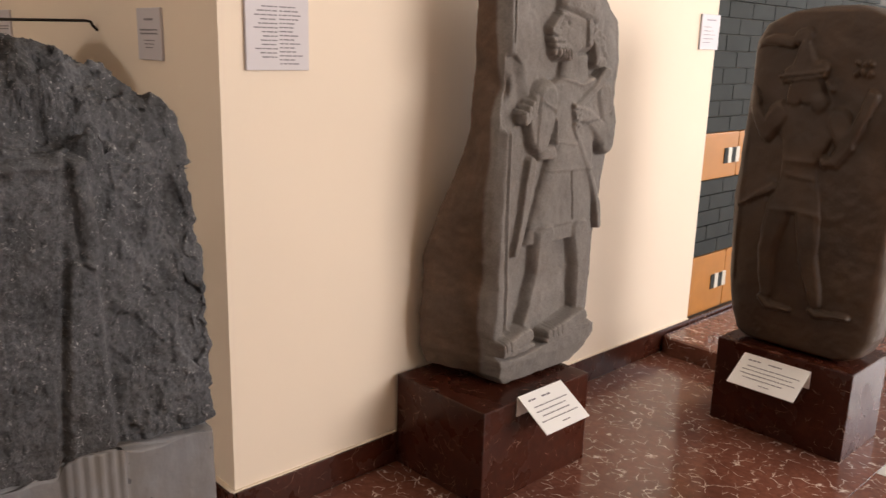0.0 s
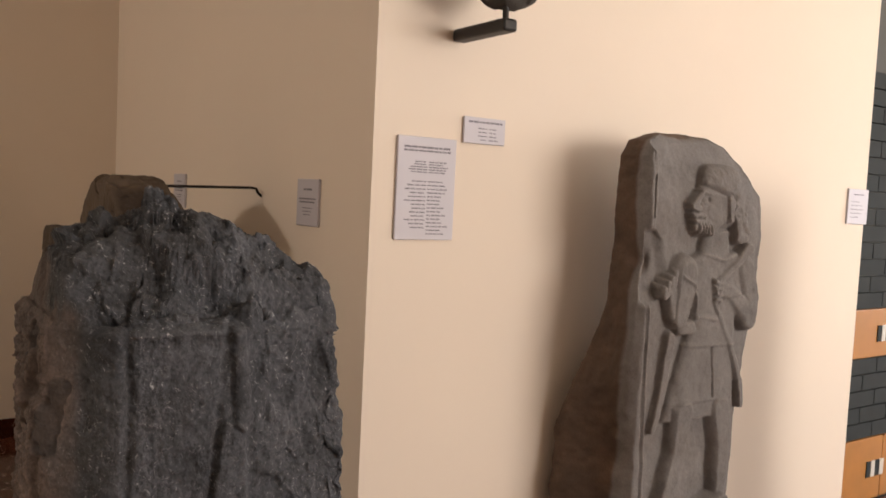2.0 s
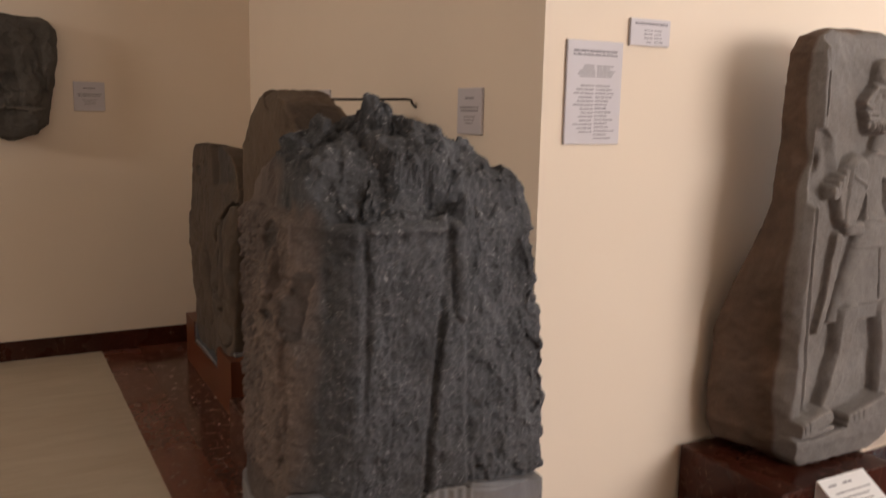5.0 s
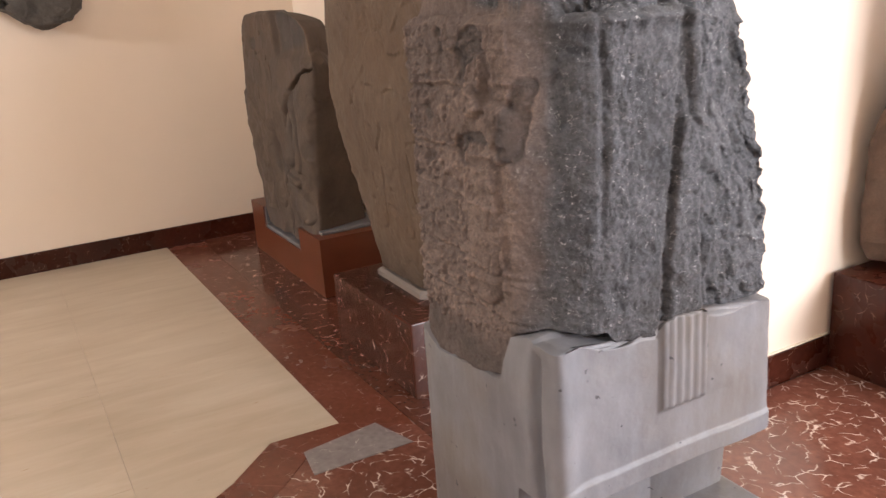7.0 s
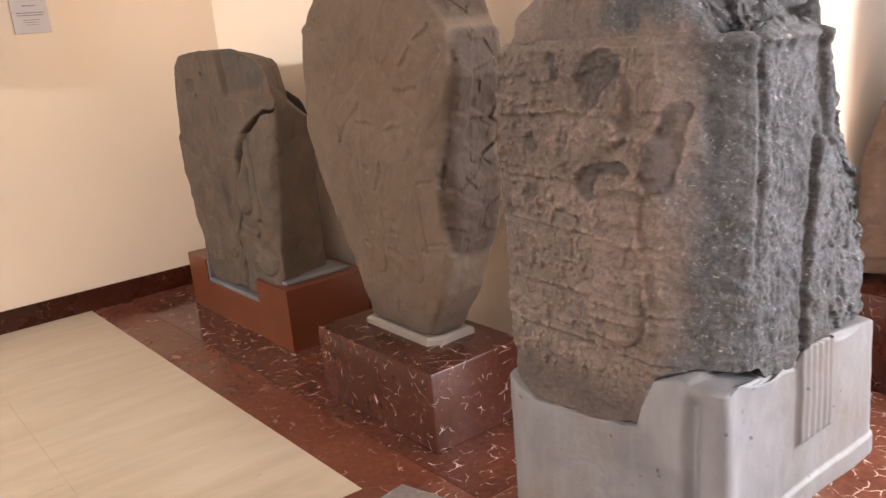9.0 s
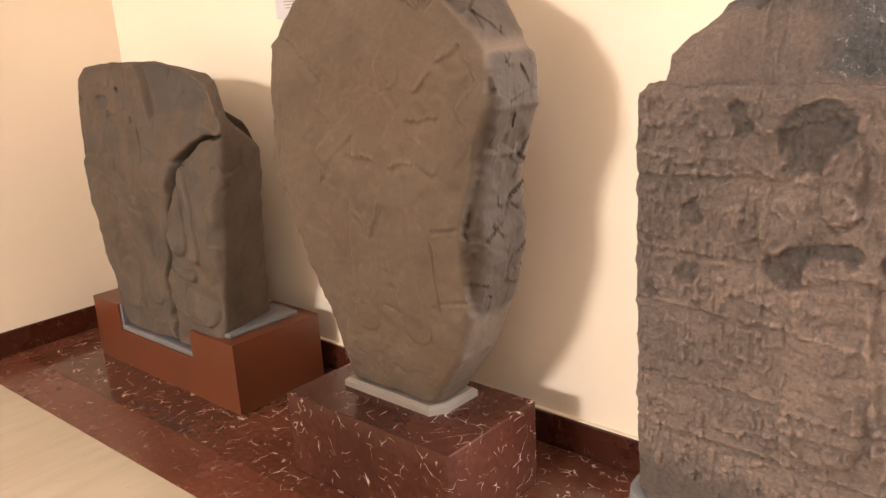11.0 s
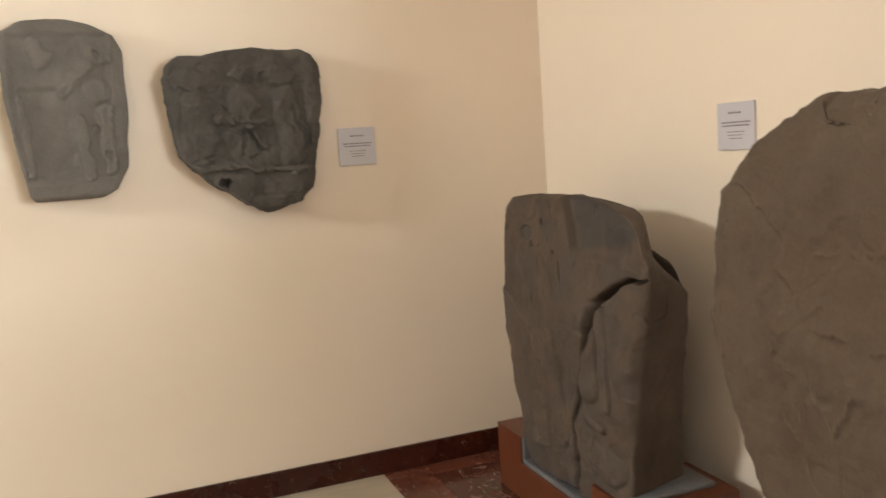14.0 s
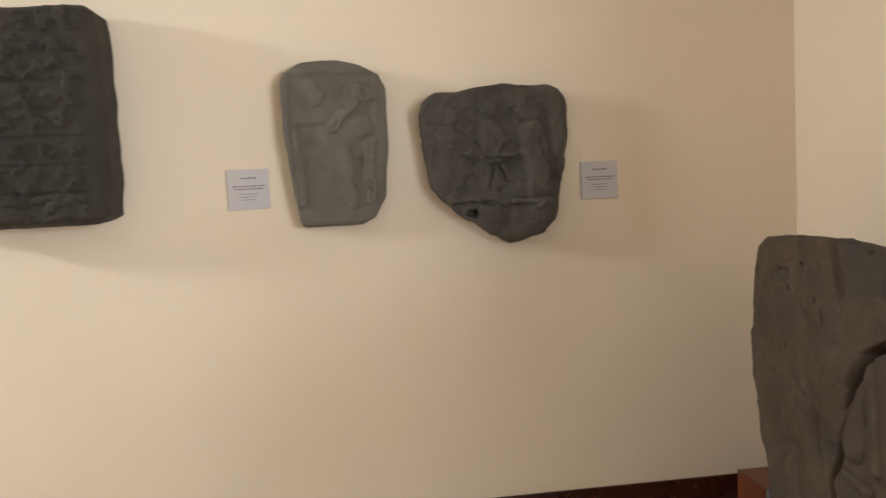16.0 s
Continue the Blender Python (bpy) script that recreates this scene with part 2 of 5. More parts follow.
def prism(points, z0, z1, bevel=0.0):
    bm = bmesh.new()
    low = [bm.verts.new((x, y, z0)) for x, y in points]
    high = [bm.verts.new((x, y, z1)) for x, y in points]
    top = bm.faces.new(high)
    bm.faces.new(low[::-1])
    n = len(points)
    for i in range(n):
        bm.faces.new((low[i], low[(i + 1) % n], high[(i + 1) % n], high[i]))
    if bevel:
        bmesh.ops.bevel(bm, geom=list(top.edges), offset=bevel, segments=1, affect="EDGES")
    return bm


def structure(name, bm, mat, label, category):
    return tagged(part(name, bm, mat), label, category, kind="structure")


# ---- value noise for carved and broken stone ----
def lattice(p, seed):
    i = p.astype(np.int64)
    h = (i[..., 0] * 374761393 + i[..., 1] * 668265263 + i[..., 2] * 2147483647 + seed * 974711) & 0x7FFFFFFF
    h = ((h ^ (h >> 13)) * 1274126177) & 0x7FFFFFFF
    h = h ^ (h >> 16)
    return (h & 0xFFFF) / 32767.5 - 1.0


def value_noise(p, seed=0):
    base = np.floor(p)
    f = p - base
    f = f * f * (3 - 2 * f)
    out = 0
    for dx in (0, 1):
        for dy in (0, 1):
            for dz in (0, 1):
                w = (f[..., 0] if dx else 1 - f[..., 0]) * (f[..., 1] if dy else 1 - f[..., 1]) * (f[..., 2] if dz else 1 - f[..., 2])
                out = out + w * lattice(base + np.array([dx, dy, dz]), seed)
    return out


def fbm(p, scale, octaves=4, seed=0, ridged=False, gain=0.5):
    total, amp = 0, 1.0
    for o in range(octaves):
        n = value_noise(p * scale * 2**o + 17.3 * o + 100, seed + o)
        total, amp = total + amp * ((1 - 2 * np.abs(n)) if ridged else n), amp * gain
    return total


def facets(p, scale, seed=0, tilt=0.9):
    """Flat broken faces: each cell of a scattered grid has its own height and slope."""
    q = p * scale
    base = np.floor(q)
    best = np.full(q.shape[:-1], 9.0)
    out = np.zeros(q.shape[:-1])
    for dx, dy, dz in ((i % 3 - 1, i // 3 % 3 - 1, i // 9 - 1) for i in range(27)):
        cell = base + np.array([dx, dy, dz]) + 400
        away = q + 400 - cell - 0.5 - 0.4 * np.stack([lattice(cell, seed + k) for k in range(3)], -1)
        d = (away**2).sum(-1)
        slope = sum(lattice(cell, seed + 5 + k) * away[..., k] for k in range(3))
        h = 0.6 * lattice(cell, seed + 9) + tilt * slope
        near = d < best
        best, out = np.where(near, d, best), np.where(near, h, out)
    return out


def smooth(a, b, x):
    t = np.clip((x - a) / (b - a), 0, 1)
    return t * t * (3 - 2 * t)


def along(z, profile):
    """A profile of (height, value) pairs read at heights z."""
    hs, vs = zip(*profile)
    return np.interp(z, hs, vs)


def dot(u, z, cu, cz, ru, rz, edge=0.25):
    """1 inside an ellipse, falling to 0 at its rim."""
    r = np.hypot((u - cu) / ru, (z - cz) / rz)
    return 1 - smooth(1 - edge, 1 + edge * 0.4, r)


def bar(u, z, u0, z0, u1, z1, r0, r1=None, edge=0.3):
    """1 inside a tapering limb from one point to another."""
    r1 = r0 if r1 is None else r1
    du, dz = u1 - u0, z1 - z0
    s = np.clip(((u - u0) * du + (z - z0) * dz) / (du * du + dz * dz), 0, 1)
    d = np.hypot(u - u0 - s * du, z - z0 - s * dz) / (r0 + (r1 - r0) * s)
    return 1 - smooth(1 - edge, 1 + edge * 0.4, d)


def dome(u, z, u0, z0, u1, z1, r0, r1=None):
    """The rounded height of a limb, 0 to 1."""
    r1 = r0 if r1 is None else r1
    du, dz = u1 - u0, z1 - z0
    s = np.clip(((u - u0) * du + (z - z0) * dz) / (du * du + dz * dz + 1e-9), 0, 1)
    d = np.hypot(u - u0 - s * du, z - z0 - s * dz) / (r0 + (r1 - r0) * s)
    return np.sqrt(np.clip(1 - d**2, 0, 1))


def carved(name, left, right, front, back, square=7.0, relief=None, rough=0.006, rough_scale=9, seed=1, rings=190, across=150, side=26, round_top=0.03, round_low=0.02, shape=None, ridged=False, tone=None, wrap=False):
    """A standing stone in local axes: u along the width, n towards the viewer, z up. left, right, front and back are profiles over the height;
    relief(u, z) is raised on the front; shape(p, front_mask) moves the points further. Returns vertices (u, -n, z) and faces."""
    z0, z1 = left[0][0], left[-1][0]
    v = np.linspace(0, 1, rings)
    v = v - 0.10 * np.sin(2 * np.pi * v) / (2 * np.pi) * 4 * 0.9
    z = z0 + (z1 - z0) * v
    a = np.concatenate([np.linspace(-1, 1, across, endpoint=False), np.ones(side), np.linspace(1, -1, 40, endpoint=False), -np.ones(side)])
    b = np.concatenate([np.ones(across), np.linspace(1, -1, side, endpoint=False), -np.ones(40), np.linspace(-1, 1, side, endpoint=False)])
    k = (np.abs(a) ** square + np.abs(b) ** square) ** (-1 / square)
    a, b = a * k, b * k
    le, ri, fr, ba = (along(z, q)[:, None] for q in (left, right, front, back))
    low, high = np.clip((z - z0) / round_low, 0, 1)[:, None], np.clip((z1 - z) / round_top, 0, 1)[:, None]
    swell = np.sqrt(np.clip(1 - (1 - low) ** 2, 0.0, 1)) * np.sqrt(np.clip(1 - (1 - high) ** 2, 0.0, 1))
    depth = (fr - ba) / 2 * (0.25 + 0.75 * swell)
    width = (ri - le) / 2
    u = (le + ri) / 2 + a[None] * np.maximum(width - 0.01 * (1 - swell), 0.004)
    n = (fr + ba) / 2 + b[None] * depth
    zz = np.repeat(z[:, None], len(a), 1)
    p = np.stack([u, n, zz], -1)
    mask = smooth(0.80, 0.97, b)[None] * (1 - smooth(0.93, 1.0, np.abs(a)))[None] * np.ones_like(u)
    shade = (tone(u, zz) * (smooth(-0.9, -0.5, b)[None] if wrap else mask)).reshape(-1) if tone is not None else np.zeros(u.size)
    if relief is not None:
        p[..., 1] += relief(u, zz) * mask
    if shape is not None:
        p = shape(p, mask)
    along_u, along_z = np.roll(p, -1, 1) - np.roll(p, 1, 1), np.gradient(p, axis=0)
    normal = np.cross(along_z, along_u)
    normal /= np.linalg.norm(normal, axis=-1, keepdims=True) + 1e-9
    centre = p.mean(1, keepdims=True)
    if ((p - centre) * normal)[rings // 2].sum() < 0:
        normal = -normal
    p = p + normal * (rough * fbm(p, rough_scale, 5, seed, ridged))[..., None]
    count = len(a)
    verts = p.reshape(-1, 3).copy()
    verts = np.concatenate([verts, p[0].mean(0)[None], p[-1].mean(0)[None]])
    verts[:, 1] *= -1
    r, c = np.meshgrid(np.arange(rings - 1), np.arange(count), indexing="ij")
    nx = (c + 1) % count
    faces = np.stack([r * count + c, r * count + nx, (r + 1) * count + nx, (r + 1) * count + c], -1).reshape(-1, 4).tolist()
    last = (rings - 1) * count
    faces += [[rings * count, (i + 1) % count, i] for i in range(count)]
    faces += [[rings * count + 1, last + i, last + (i + 1) % count] for i in range(count)]
    return verts, faces, np.concatenate([shade, [0, 0]])


def put_stone(name, made, mat, m, label, category, skin=None):
    """Links a carved stone; skin(x, y, z) in its own axes says where the patina lies."""
    verts, faces, shade = made
    ob = new(name, mesh_of(name, verts, faces, mat, True))
    ob.data.attributes.new("stain_shade", "FLOAT", "POINT").data.foreach_set("value", shade.astype(np.float32))
    if skin is not None:
        ob.data.attributes.new("skin", "FLOAT", "POINT").data.foreach_set("value", skin(verts[:, 0], verts[:, 1], verts[:, 2]).astype(np.float32))
    ob.matrix_world = m
    return tagged(ob, label, category)


# ---- the setting ----
structure("wall_a", box(-3.15, 0.0, 0.010, 0.3, 0, H), CREAM, "cream painted plaster wall behind the standing stones", "wall")
structure("wall_b", box(-0.3, 0.0, 0.3, 2.62, 0, H), CREAM, "cream painted plaster wall with plaques", "wall")
structure("wall_d", box(-3.45, -3.15, -10.0, 0.3, 0, H), CREAM, "cream painted plaster wall with hung reliefs", "wall")
structure("ceiling", box(-3.45, 6.3, -10.3, 9.3, H, H + 0.2), CEILING, "plain white painted ceiling", "ceiling")


def wall_with_window(name, box_of, lo, hi, w0, w1, sill, head, label):
    """A wall from lo to hi with one opening; box_of turns its span and heights into a box."""
    bm = bmesh.new()
    for a, b, c, d in ((lo, w0, 0, H), (w1, hi, 0, H), (w0, w1, 0, sill), (w0, w1, head, H)):
        piece = box_of(a, b, c, d)
        me = bpy.data.meshes.new("piece")
        piece.to_mesh(me)
        piece.free()
        bm.from_mesh(me)
        bpy.data.meshes.remove(me)
    return structure(name, bm, CREAM, label, "wall")


wall_with_window("wall_east", lambda a, b, c, d: box(6.0, 6.3, a, b, c, d), -10.0, 9.3, 1.3, 4.9, 1.0, 3.1, "cream plaster wall with a window opening")
wall_with_window("wall_south", lambda a, b, c, d: box(a, b, -10.3, -10.0, c, d), -3.45, 6.3, -1.45, -0.25, 3.35, 3.95, "cream plaster wall with a high window opening")
wall_with_window("wall_north", lambda a, b, c, d: box(a, b, 9.0, 9.3, c, d), -0.3, 6.0, 1.3, 5.1, 0.8, 3.1, "cream plaster wall with a window opening")
structure("brick_wall_core", box(-0.3, -0.035, 2.62, 9.0, 0, H), MORTAR, "mortar bed of the glazed brick wall", "wall")
# skirting
structure("baseboard_a", box(-3.135, 0.0, -0.015, 0.010, 0.0, 0.111, 0.002), DARK_MARBLE, "dark red marble baseboard with a pale top joint", "baseboard")
structure("baseboard_b", box(0.0, 0.016, 0.010, 6.0, 0.0, 0.111, 0.002), DARK_MARBLE, "dark red marble baseboard", "baseboard")
structure("baseboard_d", box(-3.15, -3.135, -10.0, 0.0, 0.0, 0.111, 0.002), DARK_MARBLE, "dark red marble baseboard", "baseboard")
structure("trim_a", box(-3.13, 0.0, -0.005, 0.010, 0.111, 0.1155), CREAM, "pale sealant line above the baseboard", "trim")
structure("trim_b", box(0.0, 0.009, 0.0, 2.62, 0.111, 0.1155), CREAM, "pale sealant line above the baseboard", "trim")
# floor
floor = structure("floor", box(-3.45, 6.3, -10.3, 9.3, -0.25, -0.02), MORTAR, "mortar bed under the marble floor", "floor")


# ---- standing stones ----
def pedestal(x0, x1, y0, y1, z1, mat, label, bevel=0.005):
    return tagged(part("pedestal", box(x0, x1, y0, y1, 0.0, z1, bevel), mat), label, "pedestal")


def blunt(d, k=1.7):
    """A rounded height with a flatter top."""
    return np.clip(d * k, 0, 1)


# the tall egg-shaped stela
pedestal(-1.27, -0.60, -0.61, -0.22, 0.27, PEDESTAL_MARBLE, "low red marble pedestal with white veins under the tall stela")


def scar(u, z, u0, z0, u1, z1, depth=0.0042, fade=0.035):
    """A flaked edge: sharp along a line, fading out beside it, with a thin raised lip."""
    du, dz = u1 - u0, z1 - z0
    length = math.hypot(du, dz)
    s = ((u - u0) * du + (z - z0) * dz) / length
    wave = 0.0025 * np.sin(s * 90 + u0 * 50) + 0.0015 * np.sin(s * 263 + 1)
    d = ((u - u0) * dz - (z - z0) * du) / length + wave
    inside = smooth(-0.008, 0.006, s) * (1 - smooth(length - 0.006, length + 0.008, s))
    return inside * (0.6 * depth * np.exp(-((d + 0.004) / 0.0035) ** 2) - depth * smooth(0, 0.003, d) * (1 - smooth(fade * 0.2, fade, d)))


FLAKES = (
    ((-1.18, 1.34), (-1.11, 1.28), (-1.04, 1.21), (-1.06, 1.16)), ((-1.06, 1.14), (-1.02, 1.11), (-1.0, 1.07)), ((-0.89, 1.2), (-0.95, 1.19)),
    ((-0.78, 1.21), (-0.81, 1.19), (-0.85, 1.2)), ((-0.62, 1.26), (-0.55, 1.3), (-0.51, 1.22), (-0.57, 1.16), (-0.55, 1.11)), ((-0.73, 1.12), (-0.63, 1.13)),
    ((-0.7, 1.19), (-0.64, 1.24)), ((-1.01, 0.92), (-1.08, 0.94), (-1.08, 0.99)), ((-0.97, 1.02), (-0.86, 1.02)), ((-0.81, 1.0), (-0.72, 1.02)),
    ((-0.97, 0.89), (-0.91, 0.8), (-0.85, 0.9)),
)
CUTS = (((-1.0, 0.72), (-0.98, 0.65)), ((-0.69, 0.81), (-0.69, 0.62)), ((-0.68, 0.84), (-0.57, 0.86), (-0.56, 0.9)), ((-0.69, 0.64), (-0.59, 0.66)), ((-0.90, 0.60), (-0.84, 0.58)))


def tall_relief(u, z):
    """A dressed face worn nearly smooth: shallow traces of a figure and thin flakes."""
    p = np.stack([u, z * 0 + 3.1, z], -1)
    out = 0.002 * smooth(-0.1, 0.05, fbm(p, 6, 3, 41)) + 0.005 * fbm(p, 3, 2, 46)
    figure = [dome(u, z, -0.79, 1.245, -0.785, 1.245, 0.045), dome(u, z, -0.84, 1.10, -0.87, 0.85, 0.09, 0.11), dome(u, z, -0.94, 0.80, -0.98, 0.55, 0.05), dome(u, z, -0.82, 0.80, -0.78, 0.55, 0.05), dome(u, z, -0.80, 1.12, -0.66, 1.02, 0.03), dome(u, z, -0.92, 1.12, -1.06, 1.02, 0.028)]
    out = out + 0.004 * blunt(np.maximum.reduce(figure), 2)
    for chain in FLAKES:
        for a, b in zip(chain, chain[1:]):
            out = out + scar(u, z, *a, *b)
    for chain in CUTS:
        for a, b in zip(chain, chain[1:]):
            out = out - 0.005 * bar(u, z, *a, *b, 0.005, edge=0.6)
    # scratched rays near the crown
    for i in range(7):
        a = 2.6 - 0.32 * i
        out = out - 0.004 * bar(u, z, -0.66 + 0.015 * math.cos(a), 1.37 + 0.015 * math.sin(a), -0.66 + 0.06 * math.cos(a), 1.37 + 0.06 * math.sin(a), 0.004, edge=0.6)
    for cu, cz in ((-1.05, 0.97), (-0.85, 0.66), (-0.70, 0.62), (-1.02, 0.60), (-0.93, 0.87)):
        out = out - 0.004 * dot(u, z, cu, cz, 0.02, 0.012)
    return out


TALL_EDGE = ([0.27, 0.47, 0.76, 0.91, 1.035, 1.165, 1.286, 1.36, 1.44, 1.52], [-0.62, -0.60, -0.592, -0.578, -0.55, -0.487, -0.487, -0.555, -0.66, -0.80])


def tall_border(u, n, z):
    """The distance past the ragged border between the dressed face and the broken flank."""
    q = np.stack([u * 0.5, n * 0.5, z], -1)
    return u - np.interp(z, *TALL_EDGE) + 0.022 * value_noise(q * np.array([1, 1, 6.0]), 7) + 0.009 * value_noise(q * np.array([1, 1, 17.0]), 6) + 0.003 * value_noise(q * np.array([1, 1, 60.0]), 5)


# Browner broken flank, painted darker still for its shade; also darker towards the foot.
def tall_brown_shade(u, z):
    p = np.stack([u, z * 0 + 2.0, z], -1)
    return 0.85 * smooth(-0.008, 0.012, tall_border(u, u * 0 + 0.5, z)) * smooth(0.3, 0.45, z) + 0.35 * smooth(0.45, 0.33, z + 0.03 * value_noise(p * 12, 3))


def tall_shape(p, mask):
    """The broken right flank and the flaked crown."""
    p = p.copy()
    past = tall_border(p[..., 0], p[..., 1], p[..., 2])
    edge = smooth(-0.003, 0.010, past) * smooth(0.3, 0.42, p[..., 2])
    layers = p * np.array([1.0, 1.0, 1.4])
    flakes = facets(layers, 6, 8) + 0.35 * facets(layers, 15, 28) + 0.2 * fbm(p, 30, 3, 33, True)
    p[..., 1] += edge * (-0.012 - 0.35 * np.clip(past, 0, 0.06) + 0.006 * flakes)
    p[..., 0] += edge * 0.008 * flakes
    crown = smooth(1.40, 1.50, p[..., 2])
    p[..., 2] += crown * (0.010 * fbm(p, 12, 3, 10, True) + 0.008 * facets(p, 14, 45))
    p[..., 0] += (0.008 * fbm(p, 10, 3, 14) + 0.004 * facets(p, 20, 47)) * smooth(-1.0, -1.25, p[..., 0])
    return p


T_LEFT = [(0.30, -1.11), (0.36, -1.13), (0.52, -1.17), (0.70, -1.235), (0.97, -1.305), (1.14, -1.295), (1.31, -1.262), (1.42, -1.145), (1.465, -1.04), (1.495, -0.97), (1.512, -0.90)]
T_RIGHT = [(0.30, -0.78), (0.36, -0.735), (0.48, -0.645), (0.63, -0.58), (0.83, -0.535), (0.93, -0.538), (1.05, -0.515), (1.15, -0.472), (1.27, -0.475), (1.34, -0.52), (1.40, -0.565), (1.45, -0.66), (1.49, -0.76), (1.512, -0.82)]
put_stone("standing_stela", carved("stela", T_LEFT, T_RIGHT, [(0.30, 0.47), (0.9, 0.54), (1.512, 0.545)], [(0.30, 0.31), (1.512, 0.35)], 11, tall_relief, 0.0028, 22, 3, rings=280, across=260, side=70, shape=tall_shape, tone=tall_brown_shade, wrap=True), BROWN_STONE, Matrix(), "tall egg-shaped brown stone stela with a broken edge and worn carving", "stela")
tagged(part("stela_footing", prism([(-1.15, -0.47), (-0.79, -0.475), (-0.76, -0.43), (-0.76, -0.29), (-1.15, -0.29)], 0.27, 0.298, 0.010), PALE_CEMENT), "pale cement footing under the tall stela", "footing")

# the cracked stela in its notched pedestal
ped = tagged(new("notched_pedestal"), "red-brown lacquered pedestal notched to hold a stone", "pedestal")
part("pedestal_base", box(-2.78, -1.73, -0.49, -0.09, 0.0, 0.16), RED_PAINT, ped)
part("pedestal_post", box(-2.78, -2.56, -0.49, -0.09, 0.16, 0.275), RED_PAINT, ped)
part("pedestal_post", box(-2.01, -1.73, -0.49, -0.09, 0.16, 0.275), RED_PAINT, ped)
part("mortar_strip", box(-2.56, -2.01, -0.485, -0.12, 0.16, 0.182, 0.006), CEMENT, ped, "grey mortar strip in the notch")
part("mortar_strip", box(-2.562, -2.545, -0.483, -0.12, 0.18, 0.274, 0.004), CEMENT, ped, "grey mortar strip in the notch")
part("mortar_bed", box(-2.00, -1.79, -0.455, -0.14, 0.275, 0.292, 0.006), CEMENT, ped, "grey mortar under the stone")


def cracked_stain(u, z):
    p = np.stack([u, z * 0 + 2.0, z], -1)
    patch = smooth(-2.16, -2.13, u + 0.25 * (z - 1.2) + 0.02 * value_noise(p * 20, 4)) * smooth(1.08, 1.11, z - 0.2 * (u + 2.0) + 0.01 * value_noise(p * 25, 5))
    return 0.65 * patch + 0.3 * smooth(0.0, 0.5, fbm(p, 7, 3, 6)) + 0.6 * dot(u, z, -2.46, 1.12, 0.05, 0.03)


def cracked_shape(p, mask):
    p = p.copy()
    u, z = p[..., 0].copy(), p[..., 2].copy()
    rear = np.clip((0.46 - p[..., 1]) / 0.24, 0, 1)
    p[..., 0] = u - (0.075 + 0.20 * smooth(1.03, 1.11, z)) * rear * smooth(-2.2, -1.75, u)
    p[..., 2] -= 0.05 * rear * smooth(1.2, 1.28, z)
    line = np.interp(z, [0.2, 0.25, 0.43, 0.547, 0.77, 0.92, 0.987, 1.03, 1.075], [-2.14, -2.145, -2.15, -2.109, -2.038, -1.972, -1.851, -1.75, -1.641]) + 0.008 * value_noise(p * np.array([2.0, 2.0, 30.0]), 5)
    width = np.interp(z, [0.2, 0.32, 0.36, 0.45, 0.75, 0.88, 0.95, 1.0, 1.08], [0.012, 0.016, 0.017, 0.014, 0.015, 0.022, 0.024, 0.014, 0.008])
    crack = np.exp(-(((u - line) / width) ** 2)) * (z < 1.09)
    # worn carving low down
    worn = 0.020 * np.maximum.reduce([dome(u, z, -2.30, 0.72, -2.24, 0.38, 0.05), dome(u, z, -2.02, 0.86, -2.0, 0.62, 0.05), dome(u, z, -1.93, 0.88, -1.90, 0.58, 0.03), dome(u, z, -2.05, 0.52, -1.93, 0.50, 0.022), dome(u, z, -1.96, 0.40, -1.88, 0.36, 0.05), dome(u, z, -2.40, 0.45, -2.38, 0.32, 0.06)])
    ledge = 0.014 * smooth(0.0, 0.012, 0.90 - z - 0.42 * (u + 2.70) - 0.01 * value_noise(p * 14, 6)) * smooth(-2.22, -2.30, u)
    hole = dot(u, z, -2.33, 1.17, 0.012, 0.010) + 0.9 * dot(u, z, -2.42, 1.08, 0.010, 0.014) + 0.8 * dot(u, z, -2.20, 1.00, 0.010, 0.035) + 0.4 * dot(u, z, -2.46, 1.12, 0.05, 0.03) + 0.6 * dot(u, z, -2.24, 1.06, 0.012, 0.012)
    chip = 0.028 * smooth(0.0, 0.02, u + 2.17 + 0.3 * (z - 1.2)) * smooth(1.05, 1.10, z)
    tip = smooth(-1.80, -1.70, u) * smooth(0.92, 1.04, z) * smooth(1.17, 1.11, z)
    p[..., 2] -= tip * (0.03 * (1 - np.clip(rear / 0.35, 0, 1)) + 0.10 * np.clip((rear - 0.35) / 0.65, 0, 1))
    right = smooth(0, 0.012, u - line) * (z < 1.10)
    p[..., 1] += (worn + ledge - 0.022 * hole - chip - 0.13 * crack + 0.008 * right) * mask
    p[..., 1] += (0.012 * fbm(p, 5, 3, 15) + 0.006 * smooth(1.0, 0.8, z) * fbm(p, 13, 2, 16) + 0.003 * facets(p, 11, 18)) * mask
    p[..., 1] = np.where(z < 0.31, np.minimum(p[..., 1], 0.474), p[..., 1])
    p[..., 0] += 0.005 * facets(p, 8, 19) * smooth(-1.86, -1.76, u)
    return p


